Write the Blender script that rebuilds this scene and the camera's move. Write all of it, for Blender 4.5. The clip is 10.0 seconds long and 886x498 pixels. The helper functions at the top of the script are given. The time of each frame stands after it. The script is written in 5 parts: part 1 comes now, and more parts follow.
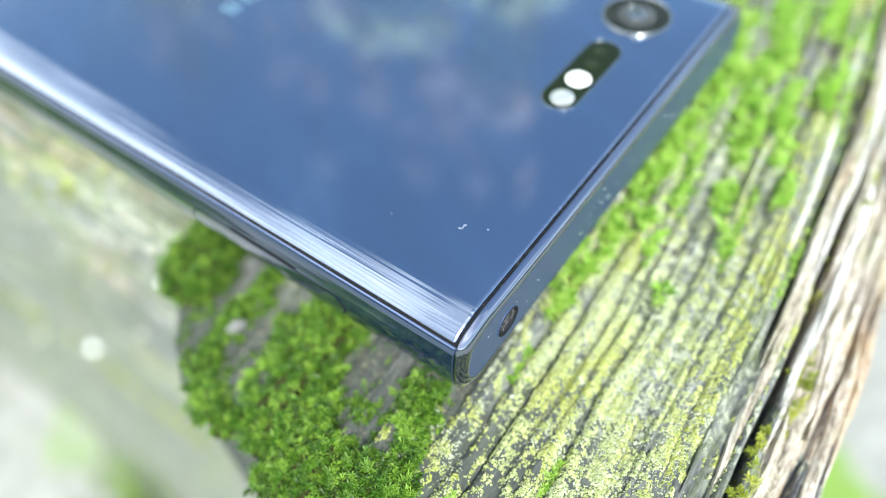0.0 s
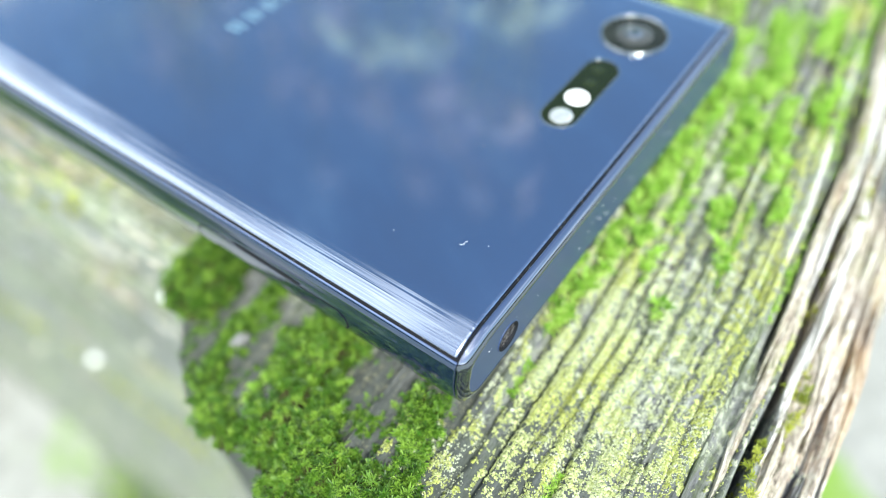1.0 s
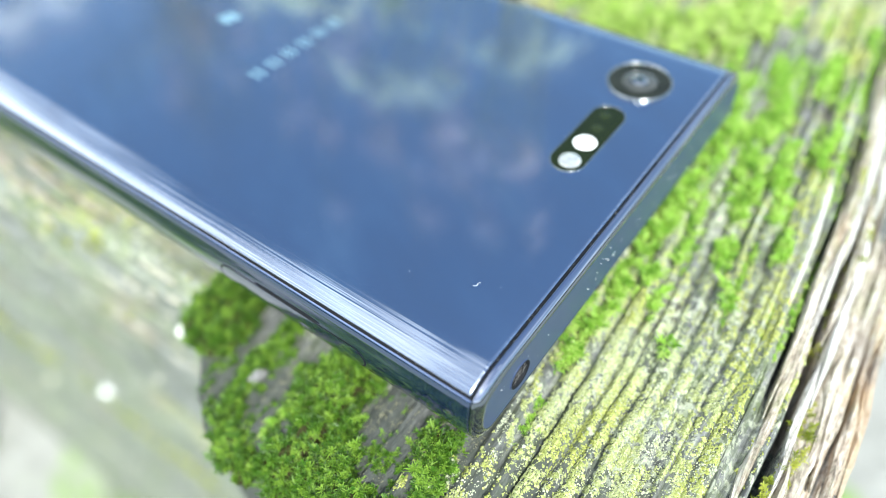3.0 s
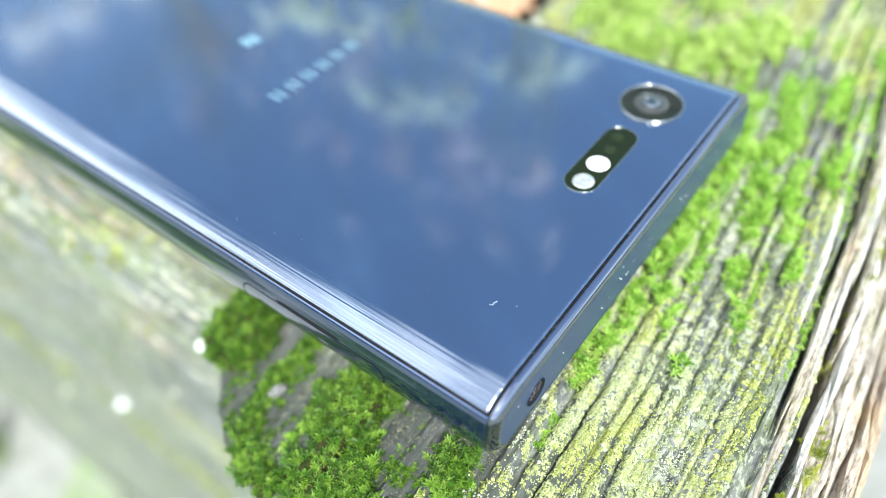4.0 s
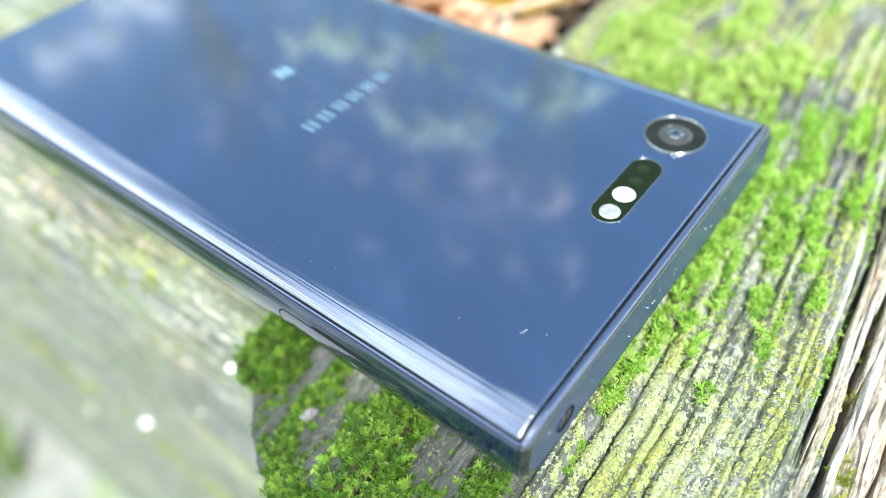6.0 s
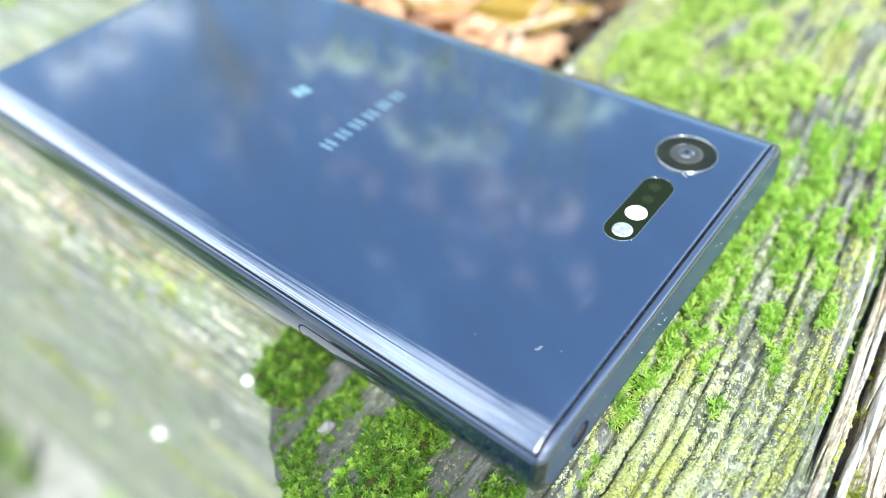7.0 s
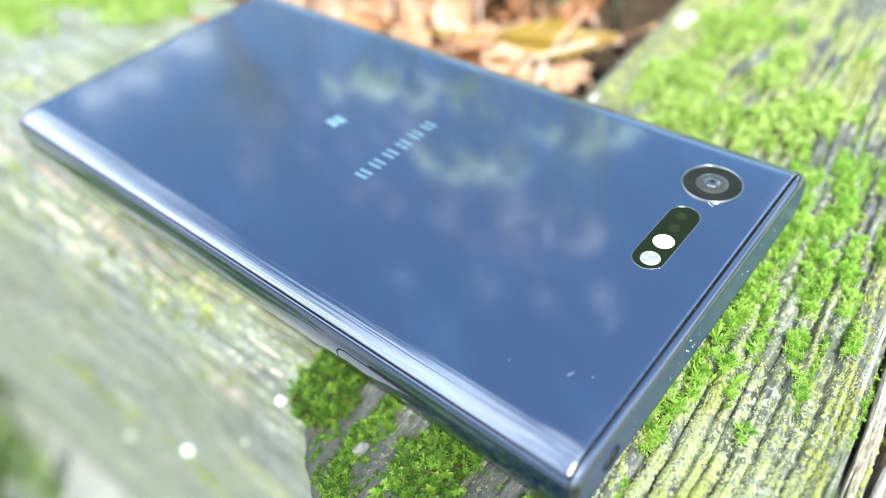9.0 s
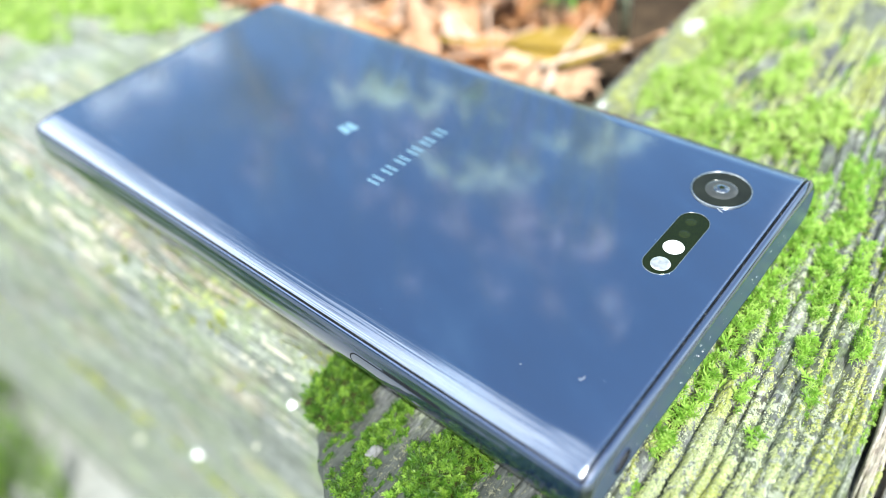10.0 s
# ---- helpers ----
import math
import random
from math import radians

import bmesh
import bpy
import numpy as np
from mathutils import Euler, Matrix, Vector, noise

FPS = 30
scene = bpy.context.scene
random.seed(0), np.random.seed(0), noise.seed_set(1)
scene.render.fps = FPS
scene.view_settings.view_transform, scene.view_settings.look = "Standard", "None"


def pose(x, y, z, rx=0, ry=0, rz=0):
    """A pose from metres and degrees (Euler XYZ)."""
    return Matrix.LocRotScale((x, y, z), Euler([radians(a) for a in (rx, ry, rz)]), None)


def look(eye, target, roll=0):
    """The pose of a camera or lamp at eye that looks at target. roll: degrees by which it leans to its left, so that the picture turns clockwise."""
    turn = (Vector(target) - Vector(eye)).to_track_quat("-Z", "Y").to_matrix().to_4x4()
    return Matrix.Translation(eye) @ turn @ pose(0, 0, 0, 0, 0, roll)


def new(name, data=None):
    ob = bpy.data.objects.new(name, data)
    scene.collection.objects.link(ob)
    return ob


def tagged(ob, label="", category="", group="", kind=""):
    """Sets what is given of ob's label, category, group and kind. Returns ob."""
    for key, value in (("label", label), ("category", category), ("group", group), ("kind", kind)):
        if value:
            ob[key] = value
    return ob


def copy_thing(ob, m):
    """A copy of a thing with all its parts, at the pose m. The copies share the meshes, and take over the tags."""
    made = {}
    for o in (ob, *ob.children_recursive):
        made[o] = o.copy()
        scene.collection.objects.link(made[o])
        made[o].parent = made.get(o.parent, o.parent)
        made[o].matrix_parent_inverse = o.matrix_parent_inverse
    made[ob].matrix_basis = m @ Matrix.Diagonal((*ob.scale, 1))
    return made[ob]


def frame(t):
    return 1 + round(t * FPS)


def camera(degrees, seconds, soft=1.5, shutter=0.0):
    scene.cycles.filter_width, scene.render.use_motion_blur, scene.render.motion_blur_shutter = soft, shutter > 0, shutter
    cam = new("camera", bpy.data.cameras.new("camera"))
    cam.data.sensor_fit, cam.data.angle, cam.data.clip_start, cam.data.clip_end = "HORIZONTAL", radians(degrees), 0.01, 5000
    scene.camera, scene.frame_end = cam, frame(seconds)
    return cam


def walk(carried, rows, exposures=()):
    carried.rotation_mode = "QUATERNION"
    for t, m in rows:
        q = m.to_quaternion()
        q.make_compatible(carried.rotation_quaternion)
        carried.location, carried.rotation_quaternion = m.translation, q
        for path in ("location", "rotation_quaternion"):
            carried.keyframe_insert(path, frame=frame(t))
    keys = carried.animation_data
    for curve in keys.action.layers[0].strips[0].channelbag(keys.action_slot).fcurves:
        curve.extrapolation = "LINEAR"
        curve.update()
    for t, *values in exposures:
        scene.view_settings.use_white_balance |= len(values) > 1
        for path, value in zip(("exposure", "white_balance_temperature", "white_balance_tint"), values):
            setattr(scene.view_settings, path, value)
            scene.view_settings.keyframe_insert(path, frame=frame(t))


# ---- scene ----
cam = camera(62.81, 10.0, 0.8)
PATH = [  # seconds, eye in millimetres from the phone's near corner, turn in degrees
    (0.0, -26.59, -21.08, 56.20, 38.609, 2.322, -53.638),
    (0.5, -26.78, -21.08, 56.86, 38.980, 2.281, -53.647),
    (1.0, -26.97, -21.25, 57.75, 39.383, 2.289, -53.607),
    (1.5, -27.42, -21.46, 58.90, 40.112, 2.289, -53.580),
    (2.0, -27.62, -21.61, 59.70, 40.698, 2.327, -53.480),
    (2.5, -27.85, -21.45, 60.11, 41.255, 2.363, -53.433),
    (4.0, -29.33, -21.19, 63.11, 42.751, 3.099, -52.615),
    (4.5, -29.92, -21.07, 64.02, 43.153, 3.179, -52.424),
    (5.0, -30.30, -20.89, 64.82, 43.507, 3.426, -52.123),
    (5.5, -30.75, -20.59, 65.31, 43.910, 3.597, -51.864),
    (7.0, -32.42, -20.07, 68.20, 45.141, 4.096, -51.114),
    (7.5, -33.31, -20.00, 69.48, 45.579, 4.238, -50.850),
    (8.0, -33.69, -19.73, 70.08, 45.785, 4.591, -50.470),
    (8.5, -34.22, -19.87, 71.14, 46.187, 4.729, -50.286),
    (9.0, -34.75, -19.64, 71.82, 46.591, 4.965, -49.957),
    (9.5, -35.06, -19.54, 72.13, 46.801, 5.101, -49.751),
    (10.0, -35.92, -19.62, 72.78, 47.036, 5.280, -49.593),
]
TOP = 0.45  # height of the phone's back over the ground
walk(cam, [(t, pose(x / 1000, y / 1000, TOP + z / 1000, rx, ry, rz)) for t, x, y, z, rx, ry, rz in PATH])
focus = new("focus_mark")
focus.location = (-0.0363, 0.1275, TOP + 0.0356)
cam.data.dof.use_dof = True
cam.data.dof.focus_object = focus
cam.data.dof.aperture_fstop = 9.0

# ---- daylight ----
scene.view_settings.exposure = 1.335
scene.view_settings.use_white_balance = True
scene.view_settings.white_balance_temperature = 6280
scene.view_settings.white_balance_tint = 3.0
SUN_DIR = Vector((-0.34, -0.46, 0.82)).normalized()
CLOUDS = (-11.92, -17.29, -1.46)
world = bpy.data.worlds.new("daylight")
scene.world = world
world.use_nodes = True
wn = world.node_tree
sky = wn.nodes.new("ShaderNodeTexSky")
sky.sky_type = "NISHITA"
sky.sun_disc = False
sky.dust_density = 1.6
sky.air_density = 1.2
sky.sun_elevation = math.asin(SUN_DIR.z)
sky.sun_rotation = math.atan2(SUN_DIR.x, SUN_DIR.y)
# fair-weather clouds over the whole sky, thicker towards the horizon
wc, wm = wn.nodes.new("ShaderNodeTexCoord"), wn.nodes.new("ShaderNodeMapping")
wm.inputs["Location"].default_value = CLOUDS
wm.inputs["Scale"].default_value = (1.0, 1.0, 2.2)
cloud = wn.nodes.new("ShaderNodeTexNoise")
cloud.inputs["Scale"].default_value, cloud.inputs["Detail"].default_value, cloud.inputs["Roughness"].default_value = 1.1, 6.0, 0.55
cover, veil = wn.nodes.new("ShaderNodeMapRange"), wn.nodes.new("ShaderNodeMix")
cover.inputs[1].default_value, cover.inputs[2].default_value = 0.52, 0.66
veil.data_type = "RGBA"
veil.inputs[7].default_value = (12.8, 12.9, 13.3, 1)
wn.links.new(wc.outputs["Generated"], wm.inputs[0])
wn.links.new(wm.outputs[0], cloud.inputs["Vector"])
wn.links.new(cloud.outputs["Fac"], cover.inputs[0])
wn.links.new(cover.outputs[0], veil.inputs[0])
wn.links.new(sky.outputs[0], veil.inputs[6])
wn.links.new(veil.outputs[2], wn.nodes["Background"].inputs[0])
wn.nodes["Background"].inputs[1].default_value = 0.125
sun = new("sun", bpy.data.lights.new("sun", "SUN"))
sun.data.energy = 3.15
sun.data.angle = radians(0.53)
sun.data.color = (1.0, 0.965, 0.915)
sun.matrix_world = look(SUN_DIR * 20, (0, 0, 0))


# ---- materials ----
class Mat:
    """A small wrapper round a node material."""

    def __init__(self, name, rough=0.6, metal=0.0, spec=0.5):
        self.m = bpy.data.materials.new(name)
        self.m.use_nodes = True
        self.nt = self.m.node_tree
        self.b = self.nt.nodes["Principled BSDF"]
        self.b.inputs["Roughness"].default_value = rough
        self.b.inputs["Metallic"].default_value = metal
        self.b.inputs["Specular IOR Level"].default_value = spec

    def node(self, kind):
        return self.nt.nodes.new(kind)

    def link(self, a, b):
        self.nt.links.new(a, b)

    def coords(self, scale=(1, 1, 1), turn=0.0):
        g, mp = self.node("ShaderNodeNewGeometry"), self.node("ShaderNodeMapping")
        mp.inputs["Scale"].default_value = scale
        mp.inputs["Rotation"].default_value = (0, 0, radians(turn))
        self.link(g.outputs["Position"], mp.inputs[0])
        return mp.outputs[0]

    def noise(self, vec, scale, detail=4.0, rough=0.6, distortion=0.0):
        n = self.node("ShaderNodeTexNoise")
        n.inputs["Scale"].default_value, n.inputs["Detail"].default_value = scale, detail
        n.inputs["Roughness"].default_value, n.inputs["Distortion"].default_value = rough, distortion
        if vec is not None:
            self.link(vec, n.inputs["Vector"])
        return n.outputs["Fac"]

    def ramp(self, fac, stops):
        r = self.node("ShaderNodeValToRGB")
        e = r.color_ramp.elements
        for k, (p, c) in enumerate(stops):
            if k > 1:
                e.new(p)
            e[k].position, e[k].color = p, (*c, 1) if len(c) == 3 else c
        self.link(fac, r.inputs[0])
        return r.outputs[0]

    def steps(self, fac, lo, hi):
        r = self.node("ShaderNodeMapRange")
        r.inputs[1].default_value, r.inputs[2].default_value = lo, hi
        self.link(fac, r.inputs[0])
        return r.outputs[0]

    def mix(self, fac, a, b):
        x = self.node("ShaderNodeMix")
        x.data_type = "RGBA"
        for socket, v in ((x.inputs[0], fac), (x.inputs[6], a), (x.inputs[7], b)):
            if isinstance(v, (int, float)):
                socket.default_value = v
            elif isinstance(v, tuple):
                socket.default_value = (*v, 1)
            else:
                self.link(v, socket)
        return x.outputs[2]

    def math(self, op, a, b):
        x = self.node("ShaderNodeMath")
        x.operation = op
        for socket, v in ((x.inputs[0], a), (x.inputs[1], b)):
            if isinstance(v, (int, float)):
                socket.default_value = v
            else:
                self.link(v, socket)
        return x.outputs[0]

    def island(self):
        return self.node("ShaderNodeNewGeometry").outputs["Random Per Island"]

    def each(self):
        return self.node("ShaderNodeObjectInfo").outputs["Random"]

    def color(self, c):
        if isinstance(c, tuple):
            self.b.inputs["Base Color"].default_value = (*c, 1)
        else:
            self.link(c, self.b.inputs["Base Color"])
        return self

    def rough(self, v):
        self.link(v, self.b.inputs["Roughness"])
        return self

    def bump(self, height, distance, strength=1.0):
        n = self.node("ShaderNodeBump")
        n.inputs["Strength"].default_value, n.inputs["Distance"].default_value = strength, distance
        self.link(height, n.inputs["Height"])
        self.link(n.outputs[0], self.b.inputs["Normal"])
        return self


def plain(name, c, rough=0.5, metal=0.0, spec=0.5, vary=0.15, scale=900.0):
    """One colour with a faint drift and a slightly uneven gloss."""
    m = Mat(name, rough, metal, spec)
    n = m.noise(m.coords(), scale, 3)
    m.color(m.mix(n, tuple(v * (1 - vary) for v in c), tuple(min(1, v * (1 + vary)) for v in c)))
    return m.m


def wood(name, along, turn, pale, mid, dark, green, lichen, end_shade=0.0):
    """Weathered timber: streaks along the grain, algae, crusts and dark checks."""
    m = Mat(name, 0.85, 0.0, 0.25)
    stretch = (10, 190, 60) if along == "x" else (170, 14, 60)
    streak = m.noise(m.coords(stretch, turn), 6.0, 6, 0.65, 0.4)
    fine = m.noise(m.coords(tuple(v * 6 for v in stretch), turn), 6.0, 4, 0.7)
    blot = m.noise(m.coords(tuple(v * 2.2 for v in ((60, 170, 60) if along == "x" else (170, 60, 60))), turn), 6.0, 5, 0.7)
    both = m.math("ADD", m.math("MULTIPLY", streak, 0.55), m.math("MULTIPLY", blot, 0.45))
    col = m.ramp(both, [(0.38, dark), (0.485, mid), (0.60, pale), (0.74, tuple(min(1, v * 1.25) for v in pale))])
    col = m.mix(m.math("MULTIPLY", m.steps(fine, 0.45, 0.7), 0.45), col, dark)
    coarse = m.noise(m.coords((0.35, 1, 1) if along == "x" else (1, 0.35, 1), turn), 150.0, 4, 0.6)
    col = m.mix(m.math("MULTIPLY", m.steps(coarse, 0.50, 0.62), 0.7), col, tuple(v * 0.55 for v in mid))
    warm = m.noise(m.coords((0.4, 1, 1) if along == "x" else (1, 0.4, 1), turn), 95.0, 4, 0.6)
    col = m.mix(m.math("MULTIPLY", m.steps(warm, 0.54, 0.66), 0.4), col, (mid[0] * 1.45, mid[1] * 1.15, mid[2] * 0.8))
    patch = m.noise(m.coords(), 42.0, 5, 0.65)
    spot = m.noise(m.coords(), 480.0, 4, 0.7)
    alg = m.math("MULTIPLY", m.steps(patch, 0.42, 0.62), m.steps(spot, 0.35, 0.6))
    col = m.mix(m.math("MULTIPLY", alg, green), col, (0.24, 0.33, 0.07))
    crust = m.math("MULTIPLY", m.steps(m.noise(m.coords(), 65.0, 3), 0.45, 0.58), m.steps(m.noise(m.coords(), 900.0, 3, 0.6), 0.52, 0.6))
    col = m.mix(m.math("MULTIPLY", crust, lichen), col, (0.62, 0.66, 0.48))
    if end_shade:  # the sawn end is painted dark in place of the shade beside the phone
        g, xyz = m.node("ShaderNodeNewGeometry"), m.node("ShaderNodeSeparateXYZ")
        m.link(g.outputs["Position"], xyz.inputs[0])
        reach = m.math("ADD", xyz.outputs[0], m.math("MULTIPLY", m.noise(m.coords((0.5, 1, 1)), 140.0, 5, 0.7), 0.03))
        shade_mask = m.math("MULTIPLY", m.steps(reach, 0.028, 0.014), end_shade)
        col = m.mix(shade_mask, col, m.mix(blot, (0.014, 0.017, 0.014), (0.10, 0.112, 0.10)))
    m.color(col)
    m.bump(m.math("ADD", m.math("MULTIPLY", fine, 0.6), m.math("MULTIPLY", spot, 0.4)), 0.0006, 0.8)
    return m.m


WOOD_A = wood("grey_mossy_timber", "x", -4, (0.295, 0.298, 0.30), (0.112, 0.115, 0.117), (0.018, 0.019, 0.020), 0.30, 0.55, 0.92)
WOOD_B = wood("grey_green_timber", "y", -3, (0.31, 0.322, 0.30), (0.212, 0.224, 0.205), (0.055, 0.062, 0.052), 0.42, 0.35)
BLEACHED = wood("bleached_split_wood", "x", -5, (0.84, 0.84, 0.82), (0.60, 0.58, 0.54), (0.16, 0.14, 0.12), 0.12, 0.1)
SPLIT = wood("fresh_split_wood", "x", -5, (0.68, 0.64, 0.58), (0.41, 0.35, 0.285), (0.055, 0.043, 0.034), 0.2, 0.2)


def leafy(name, lo, mid, hi, through_light=0.35):
    """Thin leaves: diffuse with light coming through, each leaf its own shade."""
    m = Mat(name, 0.45, 0.0, 0.35)
    col = m.ramp(m.island(), [(0.0, lo), (0.5, mid), (1.0, hi)])
    col = m.mix(m.math("MULTIPLY", m.noise(m.coords(), 260.0, 3), 0.5), col, lo)
    col = m.mix(m.math("MULTIPLY", m.steps(m.noise(m.coords(), 2600.0, 2), 0.4, 0.65), 0.25), col, hi)
    m.color(col)
    t, x = m.node("ShaderNodeBsdfTranslucent"), m.node("ShaderNodeMixShader")
    m.link(col, t.inputs[0])
    x.inputs[0].default_value = through_light
    m.link(m.b.outputs[0], x.inputs[1])
    m.link(t.outputs[0], x.inputs[2])
    m.link(x.outputs[0], m.nt.nodes["Material Output"].inputs[0])
    return m.m


# two tones of one moss: dark for the shaded end, bright for sunlit wood
MOSS_SHADED = leafy("shaded_moss_leaf", (0.006, 0.025, 0.002), (0.046, 0.145, 0.007), (0.26, 0.43, 0.05), 0.22)
MOSS_LIT = leafy("sunlit_moss_leaf", (0.11, 0.28, 0.015), (0.37, 0.63, 0.075), (0.62, 0.78, 0.22), 0.42)
MOSS_PALE = leafy("pale_lime_moss_leaf", (0.20, 0.36, 0.03), (0.50, 0.68, 0.14), (0.72, 0.80, 0.34), 0.45)
OLIVE_MOSS = leafy("olive_moss_leaf", (0.10, 0.14, 0.01), (0.30, 0.36, 0.03), (0.55, 0.56, 0.10), 0.35)
MOSS_BASE = plain("moss_felt_shade", (0.028, 0.028, 0.010), 0.9, 0, 0.1, 0.5, 700)
GRASS = leafy("grass_blade", (0.06, 0.13, 0.02), (0.14, 0.26, 0.035), (0.30, 0.40, 0.08))
CRUST = Mat("lichen_crust", 0.9, 0, 0.1)
mint = CRUST.ramp(CRUST.island(), [(0, (0.27, 0.30, 0.15)), (0.45, (0.49, 0.53, 0.32)), (1, (0.74, 0.76, 0.56))])
olive = CRUST.ramp(CRUST.island(), [(0, (0.23, 0.24, 0.035)), (0.6, (0.46, 0.48, 0.10)), (1, (0.63, 0.65, 0.25))])
CRUST.color(CRUST.mix(CRUST.noise(CRUST.coords(), 1800.0, 3), CRUST.mix(CRUST.steps(CRUST.noise(CRUST.coords((1, 2, 1)), 60.0, 5, 0.75), 0.36, 0.58), mint, olive), (0.18, 0.22, 0.08)))
CRUST = CRUST.m
GREY_CRUST = plain("grey_green_lichen", (0.40, 0.43, 0.30), 0.9, 0, 0.1, 0.45, 700)

# phone surfaces
GLOSS = Mat("blue_black_gloss_shell", 0.06, 0.9, 0.5)
# pale streaks in the base colour: smudges and painted blurred reflections
mirror_smear = GLOSS.node("ShaderNodeMapping")
mirror_smear.inputs["Scale"].default_value = (1, 0.22, 1)
GLOSS.link(GLOSS.coords((1, 1, 1), 27), mirror_smear.inputs[0])
gn = GLOSS.math("ADD", GLOSS.math("MULTIPLY", GLOSS.noise(mirror_smear.outputs[0], 150.0, 4, 0.55), 0.6), GLOSS.math("MULTIPLY", GLOSS.noise(GLOSS.coords(), 75.0, 3), 0.4))
GLOSS.color(GLOSS.ramp(gn, [(0.36, (0.006, 0.046, 0.138)), (0.51, (0.008, 0.058, 0.163)), (0.60, (0.022, 0.082, 0.192)), (0.70, (0.060, 0.132, 0.24))]))
GLOSS.b.inputs["Coat Weight"].default_value = 1.0
GLOSS.b.inputs["Coat IOR"].default_value = 3.1
GLOSS.link(GLOSS.steps(GLOSS.noise(GLOSS.coords(), 120.0, 5), -1.2, 14.0), GLOSS.b.inputs["Coat Roughness"])
# fine forming lines where the shell rolls over its long edges
geo, part_z = GLOSS.node("ShaderNodeNewGeometry"), GLOSS.node("ShaderNodeSeparateXYZ")
GLOSS.link(geo.outputs["Normal"], part_z.inputs[0])
rolled = GLOSS.steps(part_z.outputs[2], 0.999, 0.96)
lines = GLOSS.noise(GLOSS.coords((1, 0.012, 1)), 2600.0, 2, 0.5)
GLOSS.bump(GLOSS.math("MULTIPLY", lines, rolled), 0.0001, 0.9)
GLOSS.link(GLOSS.b.inputs["Normal"].links[0].from_socket, GLOSS.b.inputs["Coat Normal"])
GLOSS = GLOSS.m


def lacquered(name, c, rough, coat_ior, metal=0.9):
    """Tinted metal under a clear coat."""
    m = Mat(name, rough, metal, 0.5)
    n = m.noise(m.coords(), 200.0, 3)
    m.color(m.mix(n, tuple(v * 0.94 for v in c), tuple(v * 1.06 for v in c)))
    m.b.inputs["Coat Weight"].default_value = 1.0
    m.b.inputs["Coat IOR"].default_value = coat_ior
    m.b.inputs["Coat Roughness"].default_value = 0.03
    return m.m


RIM = lacquered("polished_blue_frame", (0.030, 0.060, 0.148), 0.07, 1.8, 0.8)
CAP_RIM = lacquered("polished_navy_end", (0.036, 0.057, 0.128), 0.06, 2.6)
CAP = plain("glossy_navy_end_cap", (0.037, 0.058, 0.122), 0.3, 0.0, 0.28, 0.08, 600)
BLACK = plain("black_gasket", (0.008, 0.009, 0.012), 0.8, 0, 0.2, 0.3)
SILVER = plain("bright_bevel", (0.34, 0.35, 0.35), 0.16, 1.0, 0.5, 0.25, 1600)
DARK_GLASS = plain("smoked_green_glass", (0.008, 0.0125, 0.003), 0.04, 0.0, 0.22, 0.3, 260)
SCREEN = plain("black_display_glass", (0.01, 0.01, 0.012), 0.05, 0.0, 0.6, 0.1)
LAMP_WHITE = plain("white_flash_plastic", (0.92, 0.92, 0.88), 0.25, 0.0, 0.6, 0.02)
DOME = plain("clear_lamp_dome", (0.62, 0.62, 0.55), 0.07, 0.65, 0.8, 0.7, 1500)
PALE_PRINT = plain("pale_cyan_print", (0.19, 0.32, 0.39), 0.3, 0.3, 0.5, 0.05)
LENS_GLASS = plain("black_lens_glass", (0.014, 0.016, 0.011), 0.05, 0.0, 0.2, 0.5, 260)
DOT = plain("olive_sensor_dot", (0.012, 0.018, 0.001), 0.25, 0, 0.4, 0.1)
LENS_GREY = plain("grey_lens_barrel", (0.05, 0.052, 0.046), 0.16, 0.2, 0.7, 0.3, 800)
DUST = plain("white_dust", (0.85, 0.86, 0.84), 0.9, 0, 0.1, 0.05)
LINT = plain("grey_lint", (0.12, 0.12, 0.12), 0.95, 0, 0.05, 0.4)
HUSK = plain("papery_husk", (0.17, 0.17, 0.168), 0.7, 0, 0.3, 0.25, 500)


# ---- mesh helpers ----
def mesh(name, verts, faces, materials, smooth=False):
    """A mesh from millimetres in the phone's frame."""
    me = bpy.data.meshes.new(name)
    v = np.asarray(verts, dtype=float) / 1000.0
    me.from_pydata(v.tolist(), [], faces if isinstance(faces, list) else faces.tolist())
    for m in materials if isinstance(materials, list) else [materials]:
        me.materials.append(m)
    if smooth:
        me.polygons.foreach_set("use_smooth", [True] * len(me.polygons))
    me.update()
    return me


def part(name, bm, material, parent, label="", smooth=True):
    """Links a bmesh, in millimetres, as one mesh under a thing or a part."""
    me = bpy.data.meshes.new(name)
    bmesh.ops.scale(bm, vec=(0.001, 0.001, 0.001), verts=bm.verts)
    bmesh.ops.recalc_face_normals(bm, faces=bm.faces)
    bm.to_mesh(me)
    bm.free()
    me.materials.append(material)
    if smooth:
        me.polygons.foreach_set("use_smooth", [True] * len(me.polygons))
    ob = new(name, me)
    ob.parent = parent
    if label:
        ob["label"] = label
    return ob


def thing(name, label, category, at=(0, 0, 0), group="", kind=""):
    """An Empty at a thing's base, in millimetres from the phone's near corner."""
    ob = tagged(new(name), label, category, group, kind)
    ob.location = (at[0] / 1000, at[1] / 1000, TOP + at[2] / 1000)
    return ob


def stuff(name, verts, faces, materials, label, category, smooth=False, kind="stuff"):
    """One mesh that lies in the phone's frame."""
    ob = new(name, mesh(name, verts, faces, materials, smooth))
    ob.location = (0, 0, TOP)
    return tagged(ob, label, category, "", kind)


